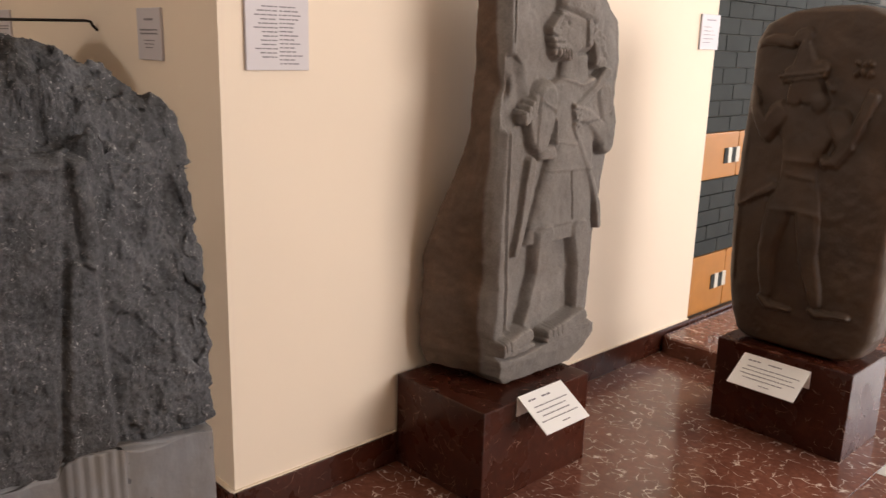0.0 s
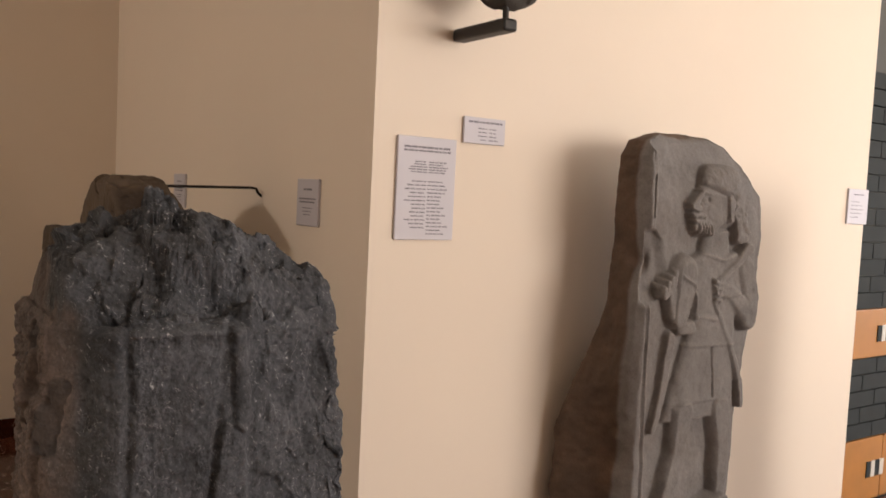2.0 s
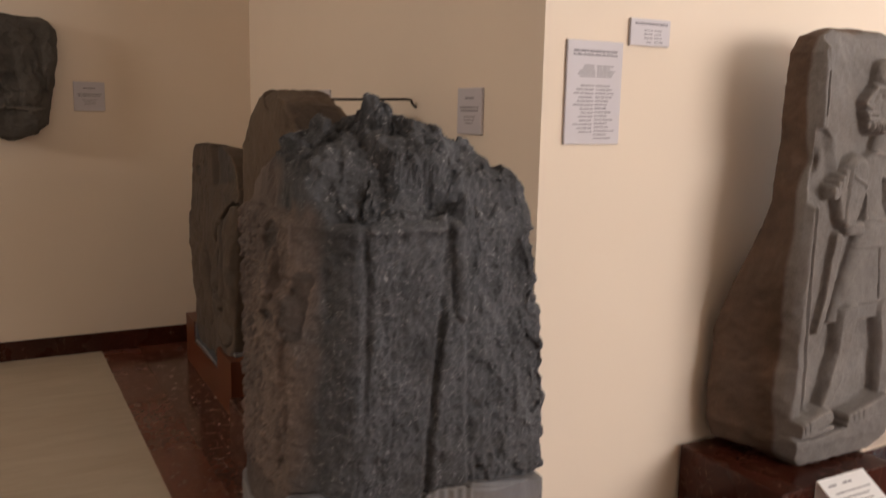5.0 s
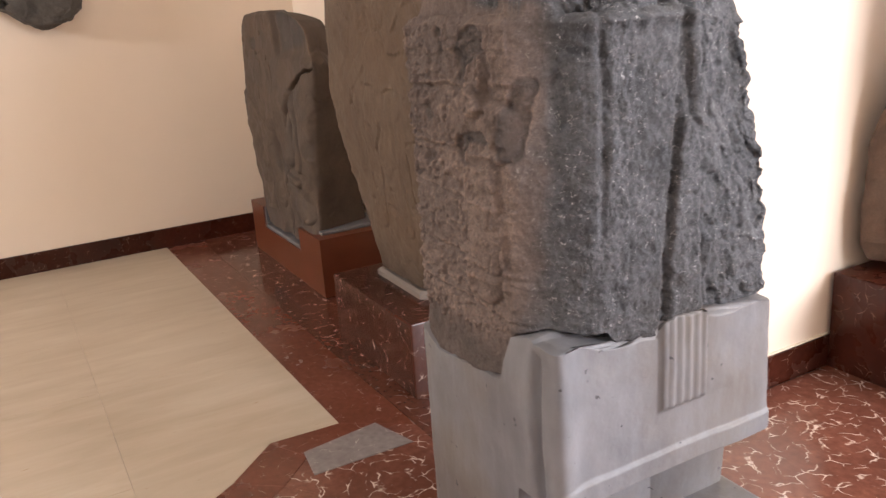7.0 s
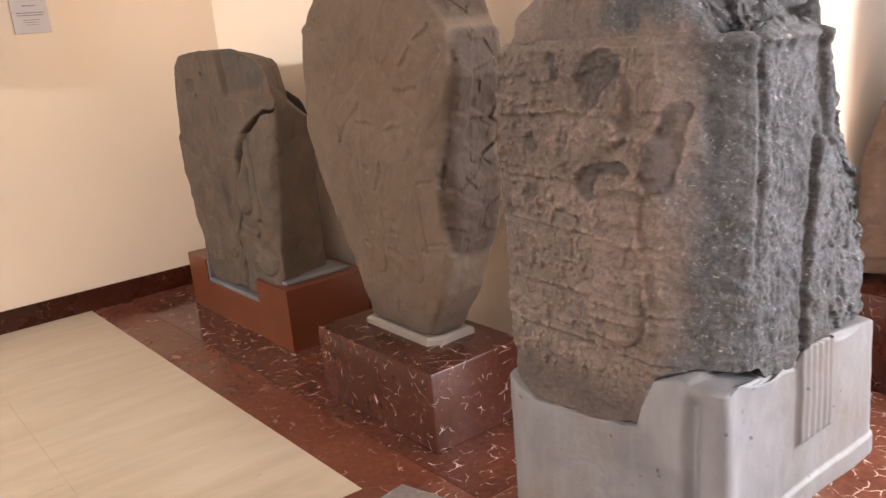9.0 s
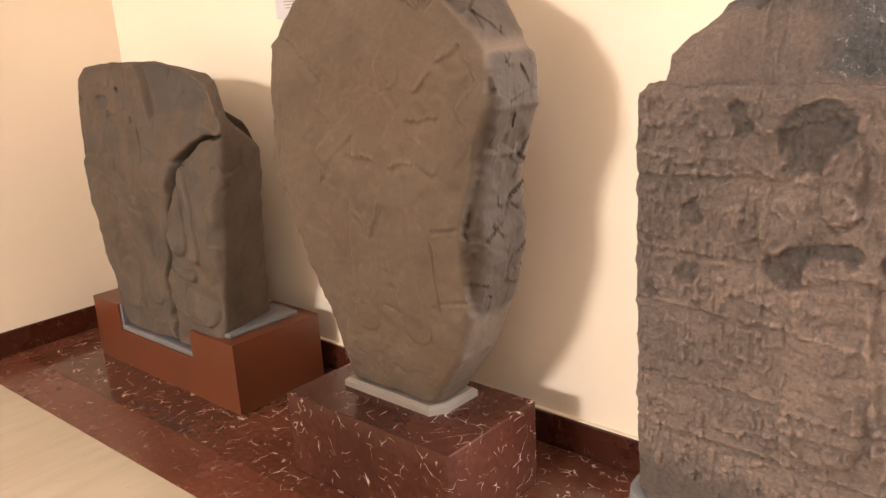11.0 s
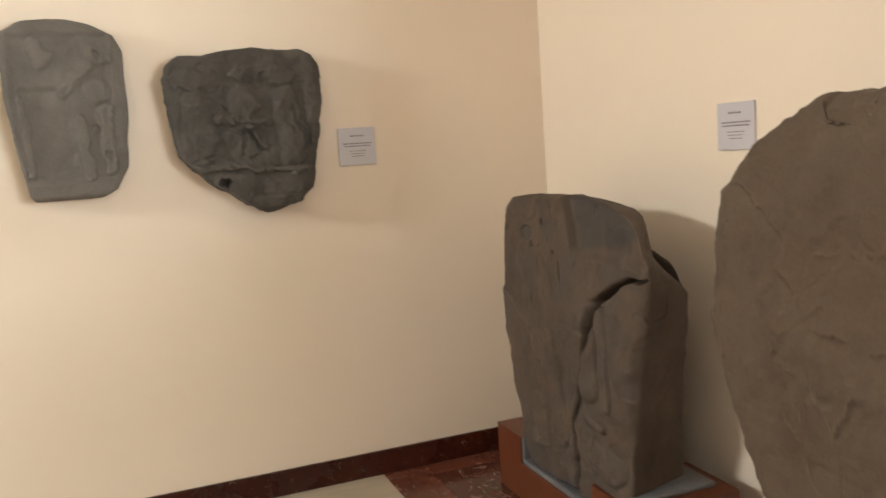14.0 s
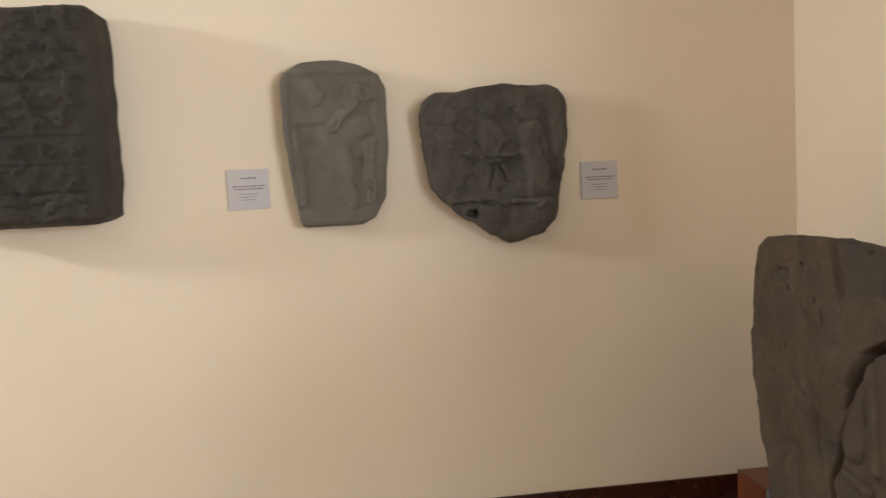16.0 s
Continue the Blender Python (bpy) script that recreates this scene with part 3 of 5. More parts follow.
C_LEFT = [(0.183, -2.535), (0.27, -2.57), (0.45, -2.635), (0.70, -2.68), (0.90, -2.71), (1.12, -2.70), (1.21, -2.67), (1.255, -2.60), (1.275, -2.48), (1.282, -2.35)]
C_RIGHT = [(0.183, -1.82), (0.40, -1.80), (0.70, -1.735), (0.95, -1.69), (1.04, -1.682), (1.085, -1.672), (1.10, -1.678), (1.108, -1.692), (1.15, -1.71), (1.19, -1.74), (1.225, -1.81), (1.25, -1.92), (1.27, -2.05), (1.282, -2.18)]
put_stone("cracked_stela", carved("stela", C_LEFT, C_RIGHT, [(0.183, 0.47), (0.9, 0.47), (1.282, 0.455)], [(0.183, 0.17), (1.282, 0.25)], 10, None, 0.0035, 14, 12, rings=280, across=380, side=50, shape=cracked_shape, tone=cracked_stain), CRACKED_STONE, Matrix(), "cracked grey-brown stone stela set into a notched red pedestal", "stela")


# the dark corner stone on its cement block
def cement_rim(u, n, p):
    """The height of the ragged joint between stone and cement."""
    front = np.interp(u, [0.05, 0.09, 0.16, 0.25, 0.32, 0.42, 0.43, 0.455, 0.50, 0.575], [0.60, 0.575, 0.545, 0.55, 0.555, 0.575, 0.62, 0.675, 0.69, 0.688])
    flank = np.interp(n, [0.32, 0.40, 0.50, 0.535, 0.545, 0.65, 0.66, 0.72, 0.80, 0.85, 0.905], [0.648, 0.655, 0.655, 0.662, 0.678, 0.68, 0.652, 0.655, 0.66, 0.685, 0.685])
    return np.where(u > 0.52, flank, front) + 0.006 * value_noise(p * 26, 71)


def corner_pits(u, z):
    """Patches where the carved skin has broken away: round the head, over the shoulder, and a bar beside it."""
    q = np.stack([u, z * 0 + 4.4, z], -1)
    u = u + 0.006 * fbm(q, 30, 3, 121)
    z = z + 0.006 * fbm(q, 30, 3, 125)
    hair = dot(u, z, 0.350, 1.182, 0.052, 0.050, 0.12) * (1 - dot(u, z, 0.382, 1.135, 0.028, 0.045, 0.2))
    shoulder = bar(u, z, 0.315, 1.0, 0.40, 1.035, 0.032, 0.018, 0.15) * (1 - dot(u, z, 0.375, 1.005, 0.035, 0.022, 0.2))
    strip = bar(u, z, 0.486, 1.135, 0.462, 1.025, 0.013, 0.026, 0.2)
    small = np.maximum.reduce([bar(u, z, 0.243, 1.225, 0.250, 1.190, 0.012, 0.010), dot(u, z, 0.178, 1.065, 0.014, 0.016), dot(u, z, 0.112, 0.94, 0.010, 0.014), dot(u, z, 0.113, 1.02, 0.008, 0.012), dot(u, z, 0.173, 0.977, 0.018, 0.020), dot(u, z, 0.325, 1.14, 0.020, 0.020)])
    return np.maximum.reduce([hair, shoulder, strip, 0.8 * small])


# Darker in the broken pits and towards the lower edge of the front.
def corner_dark(u, z):
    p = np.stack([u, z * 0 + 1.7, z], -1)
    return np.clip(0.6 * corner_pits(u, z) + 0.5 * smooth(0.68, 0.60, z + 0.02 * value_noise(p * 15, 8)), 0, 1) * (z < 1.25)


def corner_relief(u, z):
    """Figure, registers of signs and a vein on the front."""
    p = np.stack([u, z * 0 + 1.7, z], -1)
    body = 0.016 * blunt(np.maximum.reduce([dome(u, z, 0.33, 1.06, 0.43, 1.05, 0.055), dome(u, z, 0.375, 1.05, 0.38, 0.97, 0.07, 0.055), dome(u, z, 0.38, 0.97, 0.375, 0.78, 0.052, 0.062), dome(u, z, 0.38, 1.10, 0.38, 1.07, 0.03)]), 1.5)
    pits = corner_pits(u, z)
    face = 0.020 * blunt(np.maximum(dome(u, z, 0.380, 1.16, 0.388, 1.10, 0.026), dome(u, z, 0.392, 1.175, 0.398, 1.15, 0.014)), 1.4)
    rough = fbm(p, 60, 3, 51)
    field = smooth(0.53, 0.45, u) * smooth(0.60, 0.66, z)
    left = smooth(0.34, 0.27, u) * field
    glyphs = np.zeros_like(u)
    for row, z0 in enumerate((0.675, 0.755, 0.855, 0.958, 1.035, 1.085, 1.15, 1.20)):
        for col in range(9):
            h = [float(lattice(np.array([[row, col, k + 3.0]]), 77)[0]) for k in range(6)]
            cu, cz = 0.105 + 0.030 * col + 0.006 * h[0], z0 + 0.010 * h[1] - 0.04 * (0.030 * col)
            if cu > 0.30 and z0 > 0.78:
                continue
            a = math.pi * (0.5 if h[2] > -0.2 else 0.0) + 0.35 * h[3]
            du, dz = 0.014 * math.cos(a) * (1.1 + 0.5 * h[4]), 0.020 * math.sin(a) * (1.1 + 0.5 * h[4])
            glyphs = np.maximum(glyphs, bar(u, z, cu - du, cz - dz, cu + du, cz + dz, 0.0050, 0.0065, 0.4))
            glyphs = np.maximum(glyphs, 0.8 * bar(u, z, cu - 0.010, cz + 0.016 * h[5], cu + 0.012, cz + 0.014 * h[0], 0.0042, 0.0052, 0.4))
    strokes = np.maximum(smooth(0.25, 0.29, fbm(p * np.array([2.6, 1.0, 0.8]), 42, 2, 52)), smooth(0.27, 0.31, fbm(p * np.array([0.9, 1.0, 2.4]), 40, 2, 57)))
    out = body + face - pits * (0.008 + 0.005 * rough) + 0.0060 * glyphs * (1 - pits) - 0.0042 * strokes * field + 0.004 * fbm(p, 8, 3, 58) + 0.002 * left * rough
    for zz, tilt in ((1.115, -0.04), (1.005, 0.03), (0.915, 0.04), (0.80, 0.055), (0.71, 0.055)):
        wave = 0.004 * value_noise(p * 16, int(zz * 1000))
        away = z - zz + tilt * (u - 0.16) + wave
        out = out - 0.006 * np.exp(-((away / 0.004) ** 2)) * field * smooth(0.02, 0.10, np.abs(u - 0.39) + (zz < 0.9))
        out = out + 0.004 * np.exp(-(((away - 0.009) / 0.005) ** 2)) * field
    vein = np.interp(z, [0.76, 0.90, 0.99], [0.447, 0.434, 0.426]) + 0.003 * value_noise(p * 40, 59)
    out = out + 0.012 * np.exp(-(((u - vein) / 0.006) ** 2)) * smooth(0.75, 0.77, z) * smooth(1.0, 0.97, z)
    out = out + 0.007 * np.exp(-(((z - 0.772) / 0.005) ** 2)) * smooth(0.31, 0.33, u) * smooth(0.46, 0.44, u)
    out = out - 0.024 * dot(u, z, 0.525, 1.105, 0.012, 0.055)
    return out * smooth(1.252, 1.240, z)


def corner_skin(x, y, z):
    """Brown patina of the carved front and of the dressed step above it; the other faces are fresh grey breaks."""
    q = np.stack([x, y, z], -1)
    wob = 0.030 * fbm(q, 9, 4, 151)
    front = smooth(-0.835, -0.862, y) * smooth(0.535, 0.455, x + wob)
    step = smooth(-0.78, -0.83, y + wob) * smooth(0.40, 0.33, x + wob)
    left = smooth(0.115, 0.09, x)
    return np.where(z < 1.262, np.maximum(front, left), np.maximum(step, smooth(0.18, 0.13, x + wob)) * smooth(1.37, 1.34, z))


def crown_height(u, n):
    """The broken top over its plan: a ridge that falls to the ledge of the dressed side, with hollows and slanting ridges."""
    top = np.interp(n, [0.265, 0.30, 0.336, 0.394, 0.441, 0.497, 0.54, 0.58, 0.637, 0.712, 0.734, 0.81, 0.868, 0.878], [1.23, 1.285, 1.318, 1.338, 1.362, 1.395, 1.430, 1.440, 1.444, 1.434, 1.424, 1.392, 1.355, 1.25])
    rim = np.interp(n, [0.26, 0.36, 0.46, 0.55, 0.60], [1.19, 1.20, 1.215, 1.235, 1.243])
    share = np.interp(u + np.interp(n, [0.28, 0.64], [0.10, 0.0]) * smooth(0.30, 0.42, u), [0.07, 0.118, 0.132, 0.15, 0.19, 0.27, 0.34, 0.40, 0.46, 0.49, 0.513, 0.526, 0.575], [0.0, 0.04, 0.40, 0.52, 0.70, 0.95, 1.0, 0.93, 0.74, 0.50, 0.20, 0.03, 0.0])
    ridge = 0.040 * dome(n, u, 0.69, 0.40, 0.50, 0.555, 0.030, 0.020) + 0.018 * dome(n, u, 0.80, 0.43, 0.67, 0.40, 0.022)
    hollow = -0.036 * dot(n, u, 0.765, 0.50, 0.075, 0.040, 0.6) - 0.014 * dot(n, u, 0.575, 0.46, 0.045, 0.045, 0.6) - 0.022 * dot(n, u, 0.42, 0.50, 0.05, 0.03, 0.6)
    return rim + (top - rim) * share + ridge + hollow


def corner_shape(p, mask):
    p = p.copy()
    u, n, z = p[..., 0].copy(), p[..., 1].copy(), p[..., 2].copy()
    # chamfered front corner
    cut = np.clip((u - 0.50) + (n - 0.80) * 0.6 - 0.02, 0, 1)
    p[..., 1] -= cut * 0.9
    # ribs and broken ground of the side that faces the room
    side = smooth(0.50, 0.56, u)
    thin = dome(n, z, 0.578, 1.25, 0.562, 1.06, 0.016, 0.022)
    broad = np.clip(1.6 * dome(n, z, 0.585, 1.03, 0.595, 0.60, 0.030, 0.055), 0, 1)
    groove = np.exp(-(((n - np.interp(z, [0.6, 1.0, 1.25], [0.655, 0.618, 0.598])) / 0.007) ** 2)) + 0.7 * np.exp(-(((n - np.interp(z, [0.6, 1.05], [0.535, 0.545])) / 0.008) ** 2)) * smooth(1.1, 1.0, z)
    rough_part = smooth(0.56, 0.50, n)
    lumps = facets(p * np.array([1, 1.3, 0.7]), 9, 73) + 0.5 * facets(p, 22, 75)
    worn = np.interp(z, [0.62, 0.85, 1.08, 1.235], [0.015, 0.045, 0.105, 0.13]) * smooth(0.64, 0.30, n)
    p[..., 0] += side * (0.018 * thin + 0.013 * broad * (1 + 0.2 * fbm(p, 14, 2, 64)) - 0.006 * groove + 0.0030 * fbm(p, 24, 4, 62, True, 0.65) + 0.003 * fbm(p, 7, 2, 63) + rough_part * (0.010 * lumps + 0.007 * fbm(p, 13, 3, 65, True) - 0.010))
    p[..., 0] -= worn * smooth(0.20, 0.56, u)
    p[..., 0] -= side * 0.010 * np.exp(-(((n - 0.845 + 0.02 * value_noise(p * 9, 69)) / 0.018) ** 2)) * smooth(0.75, 0.95, z)
    p[..., 0] += side * 0.009 * np.exp(-(((z - 1.228) / 0.010) ** 2)) * smooth(0.56, 0.60, n)
    # broken top, drawn in towards its middle
    s = np.clip((z - 1.235) / (1.485 - 1.235), 0, 1)
    keep = (1 - s) ** 0.9
    upper = s > 0
    even = smooth(0.0, 0.06, s)
    plain_u = u - worn * smooth(0.20, 0.56, u)
    cu, cn = 0.33 + (p[..., 0] + (plain_u - p[..., 0]) * even - 0.33) * keep, 0.585 + (p[..., 1] - 0.585) * keep
    crown = crown_height(cu, cn)
    blend = smooth(0.0, 0.035, s)
    p[..., 0] = np.where(upper, cu, p[..., 0])
    p[..., 1] = np.where(upper, cn, p[..., 1])
    # the rim of the broken side lies lower than the dressed ledge
    rim = np.interp(p[..., 1], [0.26, 0.36, 0.46, 0.55, 0.60], [1.19, 1.20, 1.215, 1.23, 1.235])
    squeeze = np.where(z > 0.9, 0.9 + (z - 0.9) * (rim - 0.9) / 0.335, z)
    p[..., 2] = np.where(upper, rim + (crown - rim) * blend, squeeze)
    # broken faces push the top in and out
    out = np.stack([p[..., 0] - 0.33, 0.7 * (p[..., 1] - 0.585), p[..., 2] - 1.08], -1)
    out /= np.linalg.norm(out, axis=-1, keepdims=True) + 1e-6
    slant = p @ np.array([[1, 0, 0], [0, 0.8, -0.6], [0, 0.6, 0.8]]) * np.array([1, 0.8, 1.8])
    broken = 0.017 * facets(slant, 8, 43) + 0.010 * facets(p, 17, 57) + 0.0045 * facets(p, 38, 67) + 0.010 * fbm(slant, 8, 4, 29, True, 0.55) + 0.0035 * fbm(p, 28, 3, 27, True)
    dressed = smooth(0.30, 0.17, p[..., 0]) * smooth(1.40, 1.34, p[..., 2])
    p += (smooth(0.03, 0.16, s) * (1 - 0.75 * smooth(0.70, 0.97, s)) * (1 - 0.85 * dressed) * broken)[..., None] * out
    inset = 0.03 * smooth(0.004, -0.010, z - cement_rim(u, n, p))
    p[..., 0] -= inset * np.sign(u - 0.31) * smooth(0.15, 0.24, np.abs(u - 0.31))
    p[..., 1] -= inset * np.sign(n - 0.60) * smooth(0.18, 0.26, np.abs(n - 0.60))
    back = smooth(0.40, 0.30, n) * (1 - upper)
    p[..., 1] += back * 0.010 * (fbm(p, 12, 4, 24, True) + facets(p, 11, 77))
    return p


S_LEFT = [(0.52, 0.085), (1.0, 0.075), (1.485, 0.076)]
S_RIGHT = [(0.52, 0.57), (1.485, 0.57)]
S_FRONT = [(0.52, 0.90), (1.485, 0.90)]
S_BACK = [(0.52, 0.325), (0.70, 0.305), (1.0, 0.285), (1.485, 0.275)]
put_stone("corner_stela", carved("stela", S_LEFT, S_RIGHT, S_FRONT, S_BACK, 16, corner_relief, 0.0030, 45, 31, rings=380, across=250, shape=corner_shape, tone=corner_dark, side=190, round_top=0.0005, round_low=0.01), CORNER_STONE, Matrix(), "dark speckled basalt stela with a carved brown front and broken top", "stela", corner_skin)

block = tagged(new("cement_base"), "grey cement block and plinth that hold the dark stela", "base")


def cement_shape(p):
    """Lowers the rim to the ragged joint with the stone, and forms the fluted rib and the corner moulding."""
    p = p.copy()
    u, n, z = p[..., 0], p[..., 1], p[..., 2]
    rim = cement_rim(u, n, p)
    p[..., 2] = 0.355 + (z - 0.355) * (rim - 0.355) / 0.335
    z = p[..., 2]
    p[..., 2] -= 0.35 * smooth(0.465, 0.44, u) * np.clip((0.40 - z) / 0.045, 0, 1)
    on_side = smooth(0.54, 0.57, u)
    flutes = 0.011 * smooth(0.53, 0.54, n) * smooth(0.655, 0.645, n) * smooth(0.485, 0.50, z) * (1 + 0.22 * np.cos((n - 0.54) / 0.11 * 2 * np.pi * 5))
    foot = 0.006 * smooth(0.405, 0.395, z + 0.003 * value_noise(p * 20, 91))
    p[..., 0] += on_side * (flutes + foot)
    # rounded pilaster at the corner, with a groove beside it
    near = np.hypot(u - 0.568, n - 0.872)
    roll = 0.016 * np.exp(-((near / 0.024) ** 2)) * smooth(0.70, 0.68, z)
    p[..., 0] += roll
    p[..., 1] += roll - 0.020 * np.exp(-(((u - 0.528) / 0.012) ** 2)) * smooth(0.8, 0.88, n) * smooth(0.675, 0.64, z)
    p[..., 1] += 0.010 * dot(u, z, 0.45, 0.50, 0.10, 0.20, 0.7) * smooth(0.8, 0.88, n)
    p[..., 0] += 0.002 * fbm(p, 9, 3, 93) * on_side
    p[..., 1] += 0.003 * fbm(p, 7, 3, 94) * smooth(0.8, 0.88, n)
    return p


made = carved("block", [(0.355, 0.073), (0.60, 0.073), (0.69, 0.076)], [(0.355, 0.578), (0.69, 0.576)], [(0.355, 0.904), (0.69, 0.902)], [(0.355, 0.334), (0.69, 0.336)], 26, None, 0.0012, 9, 33, rings=120, across=140, side=110, round_top=0.004, round_low=0.004, shape=lambda p, m: cement_shape(p))
ob = new("cement_block", mesh_of("cement_block", *made[:2], CEMENT, True))
ob.parent = block
part("plinth", box(0.085, 0.448, -0.885, -0.36, 0.13, 0.37, 0.012), CEMENT, block)
part("base_slab", box(0.06, 0.72, -0.875, -0.30, 0.0, 0.15, 0.03, 4), CEMENT, block)

# the relief of a standing man that leans on wall b
pedestal(0.017, 0.44, 0.64, 1.175, 0.335, DARK_MARBLE, "dark red polished marble pedestal with a bent card")


def swathe(u, z, rows, soft=0.008, power=4):
    """The height, 0 to 1, of a rounded form given by rows of (height, left, right)."""
    zs, ls, rs = zip(*rows)
    left, right = np.interp(z, zs, ls), np.interp(z, zs, rs)
    s = np.clip((u - left) / np.maximum(right - left, 1e-4), 0, 1)
    bulge = np.sqrt(np.clip(1 - np.abs(2 * s - 1) ** power, 0, 1))
    return bulge * smooth(zs[0] - soft, zs[0] + soft, z) * (1 - smooth(zs[-1] - soft, zs[-1] + soft, z))


def man_relief(u, z):
    """A man in profile: round cap, curled beard and nape, one hand raised, the other on a strap, short kilt, sandalled feet."""
    p = np.stack([u, z * 0 + 5.1, z], -1)
    d = lambda *a: dome(u, z, *a)  # noqa: E731
    line = lambda *a: bar(u, z, *a, edge=0.6)  # noqa: E731
    edge = 0.820 + 0.010 * value_noise(p * 9, 81)
    ridge = 0.026 * smooth(edge + 0.008, edge - 0.004, u) * (1 - smooth(1.19, 1.21, z) * smooth(1.44, 1.42, z))
    inner = 0.012 * np.exp(-(((u - edge - 0.028) / 0.006) ** 2)) * smooth(1.20, 1.18, z)
    panel = 0.022 * swathe(u, z, [(1.43, 0.81, 0.845), (1.60, 0.815, 0.845), (1.68, 0.83, 0.845)]) * (1 - 0.5 * line(0.83, 1.47, 0.83, 1.60, 0.004))
    scoop = -0.020 * smooth(1.20, 1.24, z) * smooth(1.43, 1.425, z + 0.9 * np.maximum(0, u - 0.86)) * smooth(0.92, 0.88, u + 0.25 * (z - 1.32))
    slab = 0.055 * smooth(0.475, 0.455, z + 0.02 * np.sin(u * 9))
    curls = fbm(p, 60, 2, 88)
    # head
    skull = 0.046 * np.sqrt(np.clip(1 - ((u - 1.140) / 0.104) ** 4 - ((z - 1.545) / 0.106) ** 4, 0, 1))
    cap = 0.008 * (skull > 0.01) * smooth(1.565, 1.580, z + 0.25 * (u - 1.10)) * (1 + 0.3 * curls)
    face = 0.042 * swathe(u, z, [(1.425, 1.035, 1.11), (1.45, 1.005, 1.15), (1.49, 1.008, 1.18), (1.515, 1.012, 1.20), (1.56, 1.030, 1.21), (1.59, 1.045, 1.22)], 0.006, 6)
    nose = 0.046 * blunt(np.maximum(d(1.028, 1.548, 0.998, 1.512, 0.012, 0.017), d(1.0, 1.508, 1.02, 1.503, 0.014)), 1.5)
    lips = 0.046 * blunt(np.maximum(d(1.0, 1.482, 1.045, 1.480, 0.010), d(1.006, 1.464, 1.05, 1.462, 0.008)), 1.5)
    beard = 0.050 * swathe(u, z, [(1.415, 1.025, 1.095), (1.435, 1.0, 1.10), (1.456, 1.003, 1.10)], 0.005, 6) * (1 + 0.12 * np.sin(u * 420) + 0.1 * curls)
    cheek = 0.045 * blunt(d(1.085, 1.495, 1.11, 1.485, 0.040), 1.2)
    brow = 0.048 * blunt(d(1.030, 1.560, 1.085, 1.552, 0.007), 1.5)
    ear = 0.060 * blunt(np.maximum(d(1.165, 1.535, 1.172, 1.490, 0.020, 0.014), d(1.17, 1.48, 1.172, 1.47, 0.012)), 1.3)
    nape = 0.054 * blunt(np.maximum(d(1.230, 1.475, 1.240, 1.425, 0.036, 0.040), d(1.21, 1.50, 1.22, 1.47, 0.025)), 1.6) * (1 + 0.10 * curls)
    head = np.maximum.reduce([skull + cap, face, nose, lips, beard, cheek, brow, ear, nape])
    cuts = -0.009 * dot(u, z, 1.052, 1.533, 0.022, 0.010) + 0.006 * d(1.048, 1.532, 1.056, 1.532, 0.010) - 0.010 * line(1.0, 1.472, 1.045, 1.471, 0.004) - 0.006 * line(1.035, 1.578, 1.20, 1.535, 0.005)
    # body
    neck = 0.036 * swathe(u, z, [(1.33, 1.05, 1.21), (1.44, 1.07, 1.20)], 0.01)
    chest = 0.040 * swathe(u, z, [(1.08, 1.02, 1.26), (1.17, 1.03, 1.26), (1.25, 0.99, 1.30), (1.30, 0.975, 1.315), (1.335, 1.0, 1.30), (1.365, 1.06, 1.24)], 0.012, 5)
    collar = 0.007 * np.maximum(line(1.035, 1.366, 1.157, 1.337, 0.006), line(1.157, 1.337, 1.23, 1.362, 0.006))
    upper = 0.050 * blunt(np.maximum(d(0.985, 1.295, 0.972, 1.20, 0.062, 0.050), d(0.972, 1.20, 0.958, 1.150, 0.050, 0.038)), 1.25)
    sleeve = 0.008 * np.maximum.reduce([line(0.957, 1.285, 1.01, 1.262, 0.006), line(1.01, 1.262, 1.038, 1.22, 0.006), line(1.038, 1.22, 1.045, 1.15, 0.006)])
    fore = 0.042 * blunt(d(0.945, 1.165, 0.920, 1.235, 0.034, 0.026), 1.25)
    fingers = np.maximum.reduce([0.044 * blunt(d(0.932 - 0.017 * i, 1.300 - 0.016 * i, 0.918 - 0.012 * i, 1.238 - 0.006 * i, 0.009), 1.3) for i in range(4)])
    cuff = 0.046 * swathe(u, z, [(1.095, 0.955, 1.045), (1.115, 0.95, 1.05), (1.140, 0.975, 1.035)], 0.006, 5)
    right_arm = 0.050 * blunt(np.maximum.reduce([d(1.285, 1.305, 1.325, 1.20, 0.056, 0.052), d(1.325, 1.20, 1.315, 1.13, 0.052, 0.040), d(1.30, 1.165, 1.195, 1.235, 0.046, 0.032)]), 1.2)
    seam = -0.007 * line(1.205, 1.205, 1.32, 1.235, 0.004)
    fist = np.maximum.reduce([0.060 * blunt(d(1.112 + 0.004 * i, 1.268 - 0.019 * i, 1.140, 1.260 - 0.019 * i, 0.0105), 1.3) for i in range(4)] + [0.054 * blunt(d(1.140, 1.245, 1.18, 1.235, 0.034), 1.25)])
    strap = 0.052 * blunt(np.maximum.reduce([d(1.285, 1.375, 1.24, 1.335, 0.026, 0.016), d(1.24, 1.335, 1.13, 1.262, 0.016, 0.012), d(1.122, 1.205, 1.145, 1.16, 0.011), d(1.145, 1.16, 1.225, 1.03, 0.012), d(1.225, 1.03, 1.275, 0.93, 0.012, 0.014), d(1.275, 0.93, 1.292, 0.84, 0.014, 0.012)]), 1.4)
    kilt = 0.042 * swathe(u, z, [(0.872, 0.938, 1.272), (0.95, 0.965, 1.268), (1.06, 1.0, 1.262), (1.11, 1.02, 1.26)], 0.004, 6)
